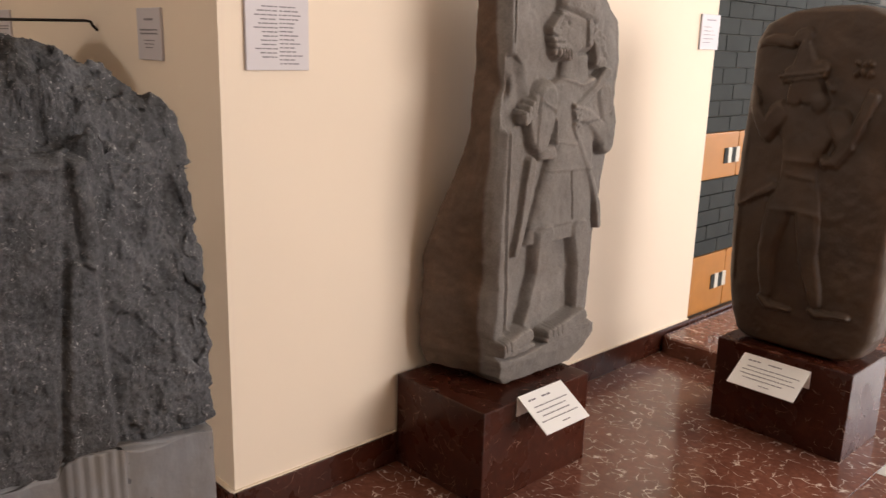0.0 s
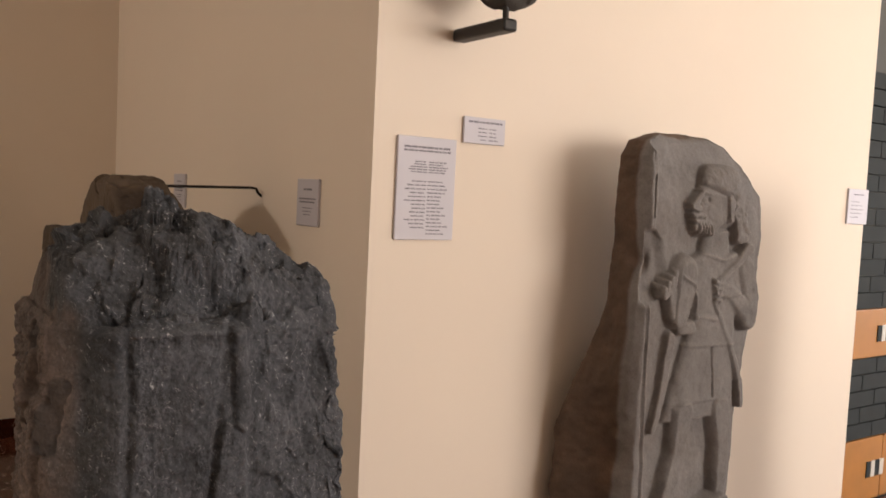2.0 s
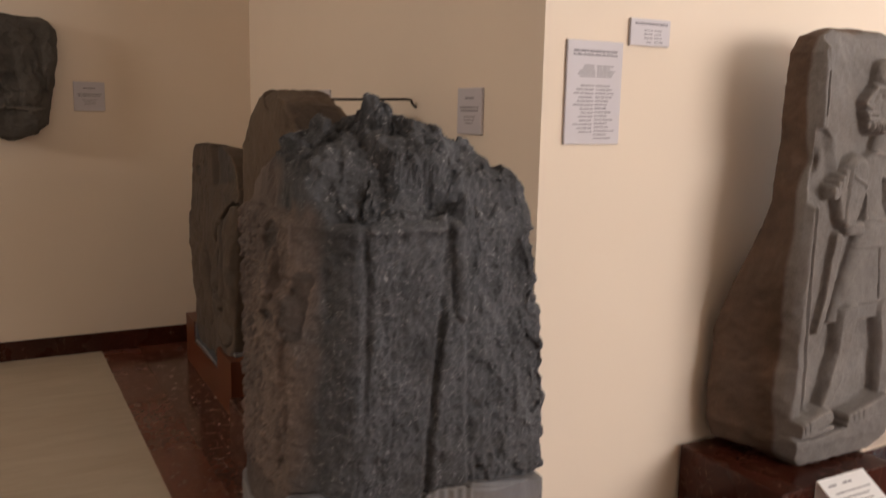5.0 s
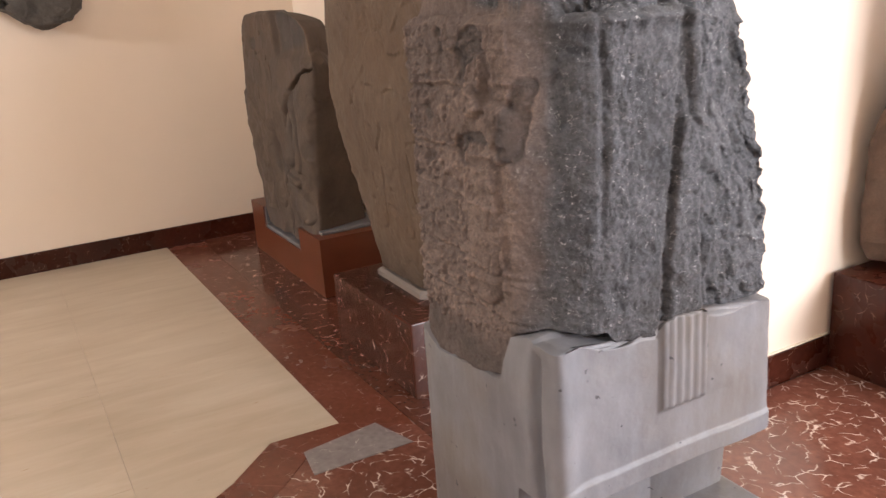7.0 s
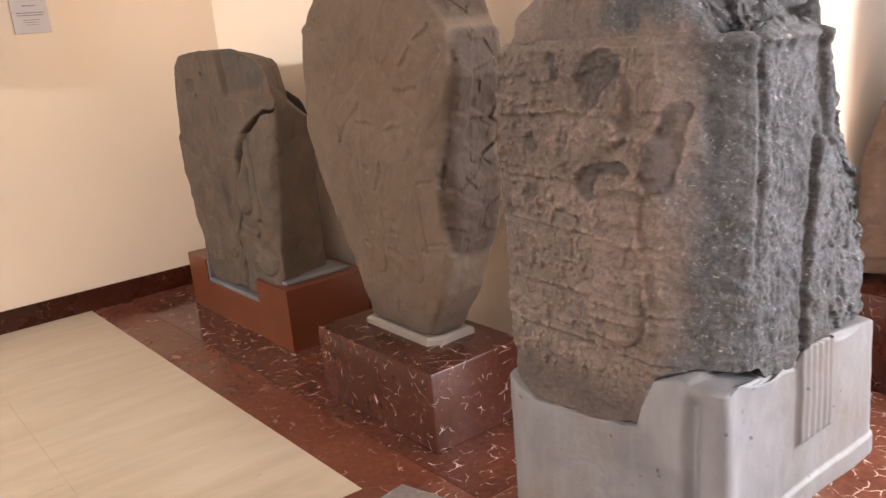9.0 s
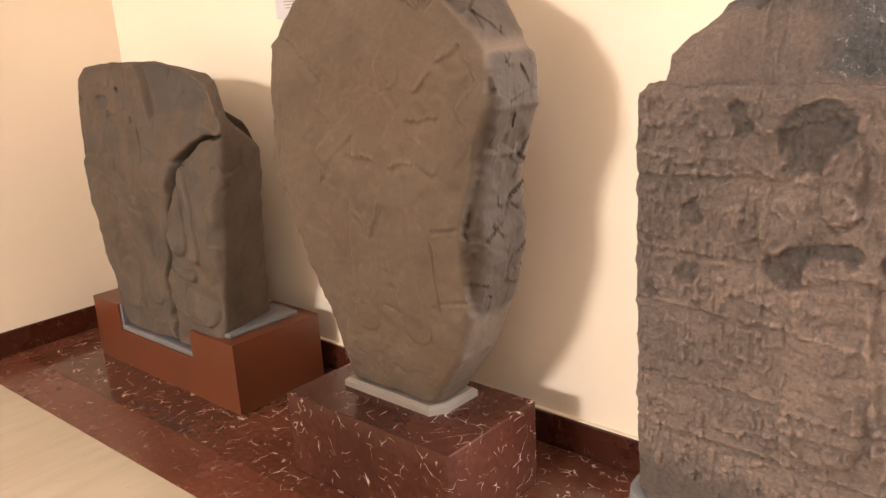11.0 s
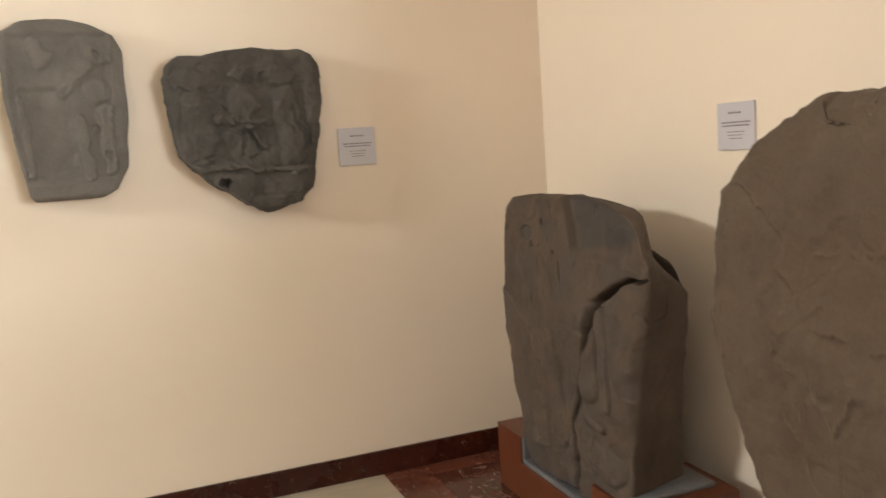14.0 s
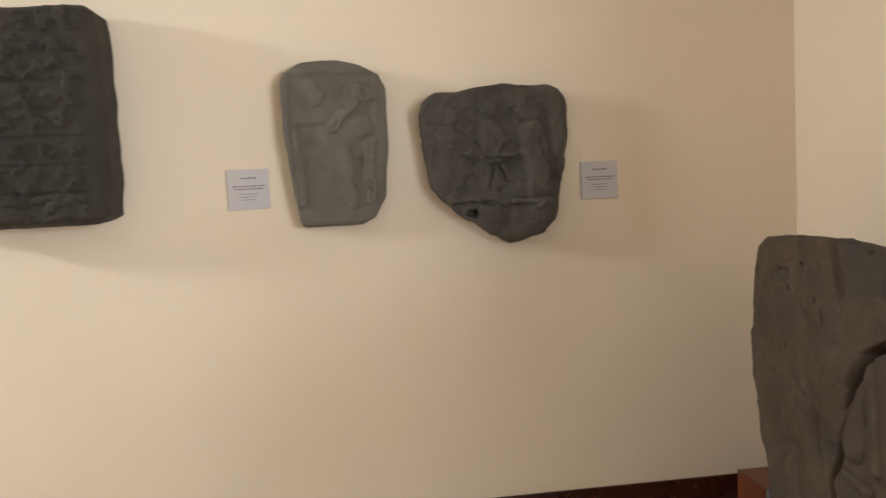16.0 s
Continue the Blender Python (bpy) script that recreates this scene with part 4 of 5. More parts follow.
    hem = 0.036 * swathe(u, z, [(0.812 , 0.925, 1.29), (0.88, 0.94, 1.275)], 0.005, 6)
    belt = 0.046 * swathe(u, z, [(1.06, 1.005, 1.26), (1.12, 1.03, 1.255), (1.152, 1.04, 1.25)], 0.004, 5)
    lines = 0.006 * np.maximum.reduce([line(0.94, 0.872, 1.27, 0.868, 0.005), line(1.0, 1.060, 1.262, 1.056, 0.005), line(1.05, 1.157, 1.13, 1.143, 0.006)]) - 0.009 * line(1.121, 1.050, 1.143, 0.885, 0.005)
    sword = 0.030 * blunt(np.maximum(d(0.935, 1.09, 0.905, 0.90, 0.020, 0.017), d(0.905, 0.90, 0.872, 0.79, 0.017, 0.010)), 1.4)
    legs = 0.050 * blunt(np.maximum.reduce([d(1.005, 0.84, 0.985, 0.72, 0.056, 0.038), d(0.985, 0.70, 0.955, 0.62, 0.042, 0.041), d(0.955, 0.62, 0.915, 0.53, 0.039, 0.024), d(1.19, 0.84, 1.205, 0.72, 0.055, 0.038), d(1.208, 0.70, 1.212, 0.62, 0.041, 0.041), d(1.212, 0.62, 1.20, 0.53, 0.039, 0.026)]), 1.25)
    feet = np.maximum.reduce([0.078 * blunt(d(0.775, 0.485, 0.91, 0.515, 0.020, 0.034), 1.3), 0.078 * blunt(d(1.03, 0.490, 1.20, 0.525, 0.020, 0.036), 1.3), 0.076 * blunt(d(0.76, 0.466, 0.935, 0.476, 0.012), 1.5), 0.076 * blunt(d(1.02, 0.470, 1.245, 0.488, 0.012), 1.5)])
    toes = -0.006 * np.maximum.reduce([line(0.775 + 0.022 * i, 0.515, 0.783 + 0.022 * i, 0.478, 0.003) for i in range(3)] + [line(1.035 + 0.024 * i, 0.52, 1.043 + 0.024 * i, 0.482, 0.003) for i in range(3)]) * (feet > 0.03)
    top = np.maximum.reduce([ridge, inner, panel, slab, head, neck, chest, upper, cuff, fore, fingers, right_arm, fist, strap, kilt, hem, belt, sword, legs, feet])
    worn = 0.0025 * fbm(p, 16, 3, 89)
    return 0.85 * top + cuts * (face > 0.01) + collar * (chest > 0.005) + sleeve * (upper + chest > 0.005) + seam * (right_arm > 0.01) + lines * (np.maximum(kilt, belt) > 0.005) + toes + scoop * (top < 0.03) + worn - 0.006


def man_shape(p, mask):
    p = p.copy()
    u, n, z = p[..., 0], p[..., 1], p[..., 2]
    side = smooth(0.82, 0.79, u)
    rear = smooth(0.30, 0.06, n)
    p[..., 0] += side * (0.012 * fbm(p, 7, 4, 85) - 0.070 * rear * smooth(1.15, 0.75, z))
    chip = np.exp(-(((z - 1.33) / 0.05) ** 2)) * smooth(0.87, 0.82, u) * smooth(0.22, 0.30, n)
    p[..., 0] += 0.03 * chip
    p[..., 1] -= 0.02 * chip
    p[..., 2] += smooth(1.66, 1.73, z) * 0.012 * fbm(p, 9, 3, 86)
    return p


put_stone("relief_stela", carved("stela", [(0.335, 0.84), (0.38, 0.79), (0.44, 0.775), (0.9, 0.79), (1.4, 0.80), (1.58, 0.795), (1.66, 0.80), (1.71, 0.83), (1.735, 0.90)], [(0.335, 1.16), (0.38, 1.25), (0.44, 1.315), (0.8, 1.325), (1.2, 1.385), (1.42, 1.41), (1.55, 1.385), (1.65, 1.28), (1.71, 1.19), (1.735, 1.12)], [(0.335, 0.30), (0.42, 0.318), (0.6, 0.320), (1.6, 0.312), (1.735, 0.29)], [(0.335, 0.08), (0.42, 0.035), (0.75, 0.035), (1.02, 0.10), (1.2, 0.165), (1.735, 0.19)], 14, man_relief, 0.0022, 26, 5, rings=330, across=280, side=60, shape=man_shape), RELIEF_STONE, pose(0, 0, 0, 0, 0, 90), "grey stone stela carved with a standing figure, brown at the sides", "stela", lambda x, y, z: smooth(-0.282, -0.262, y + 0.012 * value_noise(np.stack([x, y, z], -1) * 9, 161)))

# the dark brown stela by the doorway
pedestal(0.56, 1.085, 1.87, 2.22, 0.345, DARK_MARBLE, "dark polished marble pedestal with a card by the doorway")


def brown_relief(u, z):
    p = np.stack([u, z * 0 + 6.6, z], -1)
    u, z = u + 0.006 * fbm(p, 14, 2, 131), z + 0.006 * fbm(p, 14, 2, 135)
    d = lambda *a: dome(u, z, *a)  # noqa: E731
    cap = 1.1 * blunt(np.maximum(d(0.755, 1.49, 0.76, 1.42, 0.018, 0.055), d(0.72, 1.395, 0.82, 1.41, 0.030)), 1.3)
    brim = 1.3 * np.maximum(d(0.682, 1.374, 0.838, 1.402, 0.010), d(0.690, 1.358, 0.835, 1.384, 0.007))
    face = blunt(np.maximum.reduce([d(0.775, 1.355, 0.79, 1.325, 0.050), d(0.845, 1.36, 0.857, 1.338, 0.012), d(0.815, 1.305, 0.825, 1.285, 0.032), d(0.74, 1.33, 0.735, 1.30, 0.030)]), 1.4)
    torso = 0.8 * swathe(u, z, [(1.06, 0.712, 0.845), (1.15, 0.70, 0.88), (1.22, 0.655, 0.915), (1.26, 0.67, 0.90), (1.285, 0.73, 0.86)], 0.012, 4)
    arms = blunt(np.maximum.reduce([d(0.685, 1.245, 0.640, 1.17, 0.048, 0.034), d(0.640, 1.17, 0.585, 1.265, 0.030, 0.022), d(0.565, 1.315, 0.585, 1.275, 0.026), d(0.895, 1.235, 0.935, 1.15, 0.046, 0.032), d(0.935, 1.15, 0.90, 1.085, 0.030, 0.024), d(0.94, 1.16, 0.985, 1.275, 0.026, 0.020), d(0.985, 1.285, 1.0, 1.325, 0.022), d(0.87, 1.08, 0.905, 1.088, 0.022)]), 1.2)
    kilt = 0.75 * swathe(u, z, [(0.885, 0.665, 0.878), (1.0, 0.708, 0.852), (1.075, 0.712, 0.842)], 0.005, 5)
    legs = 0.8 * blunt(np.maximum.reduce([d(0.715, 0.87, 0.695, 0.74, 0.050, 0.036), d(0.69, 0.73, 0.705, 0.56, 0.038, 0.022), d(0.835, 0.87, 0.845, 0.73, 0.048, 0.036), d(0.85, 0.72, 0.90, 0.56, 0.036, 0.022)]), 1.2)
    feet = 1.1 * np.maximum.reduce([d(0.690, 0.540, 0.72, 0.515, 0.012, 0.016), d(0.72, 0.515, 0.805, 0.508, 0.016, 0.010), d(0.885, 0.535, 0.905, 0.520, 0.014), d(0.905, 0.518, 1.015, 0.532, 0.018, 0.010)])
    sword = 0.9 * blunt(d(0.685, 0.965, 0.545, 0.876, 0.018, 0.009), 1.3)
    beast = 0.9 * blunt(np.maximum.reduce([d(0.575, 1.50, 0.70, 1.50, 0.014, 0.022), d(0.73, 1.515, 0.755, 1.52, 0.028), d(0.565, 1.498, 0.585, 1.505, 0.022)]), 1.2)
    signs = 0.6 * np.maximum.reduce([d(0.93 + 0.025 * (i % 3), 1.43 - 0.028 * (i // 3) - 0.01 * (i % 2), 0.938 + 0.025 * (i % 3), 1.425 - 0.028 * (i // 3), 0.009) for i in range(6)])
    rim = smooth(0.035, 0.015, np.minimum(u - 0.54, 1.12 - u))
    belts = np.maximum.reduce([np.exp(-(((z - zz) / 0.006) ** 2)) * (np.abs(u - uu) < w) for zz, uu, w in ((1.075, 0.778, 0.066), (1.02, 0.78, 0.07), (0.89, 0.772, 0.105))])
    h = np.maximum.reduce([cap, brim, face, torso, arms, kilt, legs, feet, sword, beast, signs])
    return np.maximum(0.024 * h, 0.012 * rim) + 0.005 * belts + 0.0018 * fbm(p, 18, 3, 139)


put_stone("brown_stela", carved("stela", [(0.345, 0.63), (0.38, 0.58), (0.45, 0.555), (0.6, 0.53), (0.9, 0.515), (1.28, 0.54), (1.50, 0.545), (1.56, 0.58), (1.60, 0.66), (1.63, 0.78)], [(0.345, 1.01), (0.38, 1.07), (0.45, 1.10), (0.9, 1.12), (1.3, 1.14), (1.50, 1.12), (1.58, 1.05), (1.63, 0.90)], [(0.345, -1.93), (1.63, -1.90)], [(0.345, -2.14), (1.63, -2.14)], 6, brown_relief, 0.004, 8, 6, rings=200, across=170), DARK_BROWN, Matrix(), "dark brown stone stela carved with a standing figure", "stela")


# ---- reliefs hung on wall d ----
def slab_relief(u, z):
    p = np.stack([u, z * 0 + 7.7, z], -1)
    edge = np.minimum.reduce([u + 2.255 - 0.04 * (z - 1.7), -1.885 + 0.04 * (z - 1.7) - u, z - 1.42, 2.00 - z])
    u, z = u + 0.010 * fbm(p, 20, 3, 96), z + 0.010 * fbm(p, 20, 3, 97)
    d = lambda *a: dome(u, z, *a)  # noqa: E731
    panel = -0.010 * smooth(0.0, 0.03, edge)
    h = np.maximum.reduce([d(-2.14, 1.935, -2.12, 1.90, 0.04), d(-2.06, 1.78, -1.985, 1.87, 0.03), d(-1.945, 1.78, -1.94, 1.77, 0.045), d(-2.206, 1.75, -2.20, 1.46, 0.014), d(-2.01, 1.66, -2.0, 1.46, 0.022), d(-1.92, 1.70, -1.92, 1.47, 0.025), d(-1.95, 1.91, -1.91, 1.90, 0.035)])
    sunk = smooth(-2.225, -2.20, u) * smooth(-2.03, -2.05, u) * smooth(1.45, 1.48, z) * smooth(1.80, 1.77, z) + 0.8 * dot(u, z, -1.962, 1.617, 0.018, 0.02) + dot(u, z, -1.92, 1.518, 0.018, 0.02) + 0.7 * dot(u, z, -1.93, 1.90, 0.015, 0.02)
    return panel + 0.013 * blunt(h, 1.2) - 0.011 * sunk + 0.004 * fbm(p, 12, 4, 94)


put_stone("hung_slab", carved("slab", [(1.367, -2.205), (1.395, -2.22), (1.72, -2.262), (1.95, -2.272), (2.0, -2.25), (2.035, -2.18), (2.045, -2.08)], [(1.367, -1.96), (1.395, -1.905), (1.48, -1.86), (1.72, -1.838), (1.92, -1.84), (1.98, -1.865), (2.02, -1.94), (2.045, -2.04)], [(1.375, -3.055), (2.045, -3.055)], [(1.375, -3.149), (2.045, -3.149)], 9, slab_relief, 0.003, 12, 7, rings=150, across=130), SLAB_GREY, pose(0, 0, 0, 0, 0, 90), "pale grey tapered relief slab hung on the wall", "relief")


def broken_relief(u, z):
    p = np.stack([u, z * 0 + 8.8, z], -1)
    u, z = u + 0.016 * fbm(p, 16, 3, 98), z + 0.016 * fbm(p, 16, 3, 99)
    d = lambda *a: dome(u, z, *a)  # noqa: E731
    h = np.maximum.reduce([d(-1.60, 1.80, -1.58, 1.78, 0.045), d(-1.60, 1.70, -1.58, 1.55, 0.055), d(-1.42, 1.82, -1.40, 1.80, 0.04), d(-1.42, 1.72, -1.40, 1.62, 0.05), d(-1.25, 1.80, -1.23, 1.80, 0.05), d(-1.24, 1.70, -1.22, 1.50, 0.06), d(-1.52, 1.64, -1.32, 1.62, 0.02), d(-1.13, 1.74, -1.12, 1.55, 0.03), d(-1.62, 1.44, -1.18, 1.43, 0.014)])
    cuts = np.maximum.reduce([bar(u, z, -1.42, 1.60, -1.42, 1.50, 0.008), bar(u, z, -1.42, 1.59, -1.34, 1.50, 0.008), bar(u, z, -1.21, 1.66, -1.17, 1.52, 0.010), bar(u, z, -1.43, 1.61, -1.33, 1.61, 0.008), bar(u, z, -1.50, 1.69, -1.44, 1.62, 0.006)])
    return 0.017 * blunt(h, 1.2) - 0.011 * cuts + 0.012 * fbm(p, 10, 4, 95) + 0.006 * facets(p, 12, 98)


def broken_shape(p, mask):
    p = p.copy()
    p[..., 0] += 0.007 * fbm(p, 11, 4, 92, True)
    p[..., 2] += 0.006 * fbm(p, 11, 4, 93, True)
    p[..., 1] -= 0.05 * dot(p[..., 0], p[..., 2], -1.50, 1.385, 0.025, 0.02)
    return p


put_stone("broken_relief", carved("slab", [(1.255, -1.35), (1.28, -1.42), (1.35, -1.51), (1.41, -1.60), (1.50, -1.675), (1.65, -1.70), (1.80, -1.71), (1.86, -1.685), (1.885, -1.64), (1.912, -1.36)], [(1.255, -1.30), (1.28, -1.22), (1.34, -1.145), (1.45, -1.135), (1.55, -1.11), (1.72, -1.078), (1.85, -1.092), (1.89, -1.12), (1.912, -1.19)], [(1.255, -3.03), (1.9, -3.04)], [(1.255, -3.149), (1.9, -3.149)], 9, broken_relief, 0.006, 12, 17, rings=150, across=140, shape=broken_shape), SLAB_DARK, pose(0, 0, 0, 0, 0, 90), "dark grey broken relief with three carved figures hung on the wall", "relief")


def inscribed_relief(u, z):
    p = np.stack([u, z * 0 + 9.1, z], -1)
    signs = smooth(0.0, 0.5, fbm(p, 28, 2, 101)) * smooth(-2.99, -3.02, u)
    out = 0.012 * signs + 0.004 * fbm(p, 14, 3, 105)
    for k in range(6):
        out = out - 0.010 * np.exp(-(((z - 1.56 - 0.105 * k) / 0.005) ** 2)) * smooth(-2.98, -3.0, u)
    return out


put_stone("inscribed_block", carved("block", [(1.43, -3.62), (1.48, -3.64), (2.2, -3.62), (2.27, -3.58)], [(1.43, -2.99), (1.46, -2.925), (1.60, -2.915), (2.10, -2.918), (2.235, -2.93), (2.27, -2.98)], [(1.43, -2.93), (1.46, -2.90), (2.2, -2.90), (2.27, -2.93)], [(1.43, -3.149), (2.27, -3.149)], 12, inscribed_relief, 0.004, 10, 27, rings=150, across=140), SLAB_BLACK, pose(0, 0, 0, 0, 0, 90), "dark inscribed stone block fixed to the wall", "inscription")


# ---- the head on its bracket ----
def head_relief(u, z):
    c = 0.355
    d = lambda *a: dome(u, z, *a)  # noqa: E731
    p = np.stack([u, z * 0 + 2.2, z], -1)
    brow = 0.014 * np.maximum(d(c - 0.075, 2.205, c - 0.04, 2.222, 0.009), d(c - 0.04, 2.222, c - 0.005, 2.212, 0.009))
    lids = 0.010 * np.maximum(d(c - 0.068, 2.188, c - 0.04, 2.199, 0.006), d(c - 0.04, 2.199, c - 0.016, 2.186, 0.006)) + 0.008 * d(c - 0.062, 2.178, c - 0.022, 2.178, 0.006)
    ball = 0.009 * d(c - 0.045, 2.187, c - 0.036, 2.187, 0.016)
    socket = -0.016 * np.maximum(dot(u, z, c - 0.04, 2.19, 0.042, 0.024), dot(u, z, c + 0.045, 2.19, 0.03, 0.024))
    nose = 0.042 * d(c + 0.004, 2.21, c + 0.012, 2.142, 0.011, 0.022)
    mouth = 0.016 * np.maximum(d(c - 0.02, 2.112, c + 0.03, 2.112, 0.009), d(c - 0.015, 2.095, c + 0.025, 2.095, 0.009))
    cheek = 0.014 * d(c - 0.045, 2.145, c - 0.045, 2.125, 0.038)
    chin = 0.020 * d(c + 0.005, 2.072, c + 0.01, 2.06, 0.028)
    hair = 0.008 * smooth(c - 0.085, c - 0.10, u) * (1 + 0.5 * np.sin(u * 170) * np.sin(z * 170))
    cap = 0.014 * smooth(2.232, 2.238, z) + 0.008 * np.exp(-(((z - 2.245) / 0.006) ** 2)) + 0.008 * np.exp(-(((z - 2.272) / 0.006) ** 2))
    return np.maximum.reduce([brow, lids, ball + socket, nose, mouth, cheek, chin]) + np.minimum(socket, 0) * (lids < 0.001) * 0.6 + hair + cap + 0.004 * fbm(p, 20, 3, 112)


def head_shape(p, mask):
    p = p.copy()
    ear = np.exp(-(((p[..., 2] - 2.20) / 0.035) ** 2)) * smooth(0.20, 0.16, p[..., 1])
    p[..., 0] += np.where(p[..., 0] < 0.285, -1, 1) * 0.03 * ear
    p[..., 2] += 0.012 * facets(p, 18, 111) * smooth(2.09, 2.04, p[..., 2])
    p[..., 1] += 0.014 * facets(p, 16, 115) * smooth(0.27, 0.22, p[..., 0]) * smooth(2.20, 2.15, p[..., 2]) * mask
    return p


head = put_stone("stone_head", carved("head", [(2.035, 0.26), (2.06, 0.225), (2.12, 0.20), (2.17, 0.175), (2.20, 0.165), (2.24, 0.175), (2.30, 0.17), (2.42, 0.185), (2.50, 0.22), (2.53, 0.26)], [(2.035, 0.35), (2.06, 0.385), (2.12, 0.398), (2.22, 0.405), (2.30, 0.405), (2.42, 0.385), (2.50, 0.35), (2.53, 0.31)], [(2.035, 0.25), (2.10, 0.30), (2.22, 0.31), (2.42, 0.30), (2.53, 0.24)], [(2.035, 0.16), (2.12, 0.11), (2.22, 0.075), (2.40, 0.08), (2.53, 0.12)], 2.6, head_relief, 0.003, 14, 6, rings=150, across=130, side=50, shape=head_shape), SLAB_DARK, pose(0, 0, 0, 0, 0, 90), "dark grey carved stone head on an iron bracket", "sculpture")
bracket = tagged(new("wall_bracket"), "dark iron wall bracket that carries the stone head", "bracket")
part("bracket_arm", box(0.0, 0.25, 0.262, 0.312, 1.964, 2.0, 0.012, 4), IRON, bracket)
rod = bmesh.new()
bmesh.ops.create_cone(rod, cap_ends=True, segments=14, radius1=0.009, radius2=0.009, depth=0.10, matrix=Matrix.Translation((0.222, 0.288, 2.04)))
part("bracket_pin", rod, IRON, bracket)


# ---- plaques and cards ----
def plaque(width, height, lines, m, label, group="wall plaques"):
    """A board of width by height in its own x and z, front towards -y, with rows of print; lines: (from, to, y share) spans of print."""
    ob = tagged(new("wall_plaque"), label, "plaque", group)
    ob.matrix_world = m
    part("board", box(-width / 2, width / 2, -0.010, 0.0, -height / 2, height / 2, 0.0015, 1), BOARD, ob)
    ink = bmesh.new()
    for a, b, share, thick in lines:
        x0, x1, z = -width / 2 + a * width, -width / 2 + b * width, height / 2 - share * height
        x = x0
        while x < x1 - 0.004:
            w = min(random.uniform(0.008, 0.026), x1 - x)
            bmesh.ops.create_cube(ink, size=1, matrix=Matrix.Translation((x + w / 2, -0.0103, z)) @ Matrix.Diagonal((w, 0.0006, thick, 1)))
            x += w + 0.0028
    part("print", ink, INK, ob, "grey printed lines")["kind"] = "stuff"
    return ob


def column(x0, x1, y0, y1, n, thick, ragged=0.0, flush="left"):
    rows = []
    for i in range(n):
        short = random.uniform(0, ragged) * (x1 - x0)
        rows.append((x0 + (short if flush == "right" else 0), x1 - (short if flush == "left" else 0), y0 + (y1 - y0) * i / max(1, n - 1), thick))
    return rows


ON_B, ON_D, ON_A = (lambda y, z: pose(0, y, z, 0, 0, 90)), (lambda y, z: pose(-3.15, y, z, 0, 0, 90)), (lambda x, z: pose(x, 0.010, z))
text = [(0.10, 0.90, 0.10, 0.006), (0.10, 0.90, 0.135, 0.005)] + column(0.14, 0.50, 0.24, 0.34, 5, 0.0035, 0.5, "right") + column(0.53, 0.92, 0.24, 0.34, 5, 0.0035, 0.5)
text += column(0.08, 0.49, 0.43, 0.88, 13, 0.0035, 0.45, "right") + column(0.52, 0.90, 0.43, 0.94, 15, 0.0035, 0.45)
plaque(0.205, 0.303, text, ON_B(0.190, 1.522), "white printed information board with two columns of text", group="")
plaque(0.158, 0.080, [(0.10, 0.92, 0.18, 0.006)] + column(0.30, 0.55, 0.42, 0.85, 4, 0.003, 0.4, "right") + column(0.60, 0.86, 0.42, 0.85, 4, 0.003, 0.4), ON_B(0.396, 1.709), "small white printed label board under the stone head")
plaque(0.165, 0.160, [(0.25, 0.75, 0.16, 0.005)] + column(0.15, 0.85, 0.36, 0.80, 5, 0.003, 0.5), ON_B(2.545, 1.548), "white printed label board at the wall's end")
short_text = [(0.32, 0.70, 0.22, 0.006), (0.12, 0.90, 0.42, 0.005), (0.15, 0.86, 0.49, 0.005), (0.28, 0.74, 0.62, 0.003), (0.30, 0.70, 0.69, 0.003), (0.34, 0.68, 0.76, 0.003)]
plaque(0.160, 0.152, short_text, ON_A(-0.404, 1.461), "white printed label board above the dark stela")
plaque(0.175, 0.155, short_text, ON_A(-1.815, 1.470), "white printed label board above the cracked stela")
plaque(0.165, 0.163, short_text, ON_D(-0.918, 1.499), "white printed label board beside the broken relief")
plaque(0.172, 0.166, short_text, ON_D(-2.427, 1.536), "white printed label board beside the pale slab")


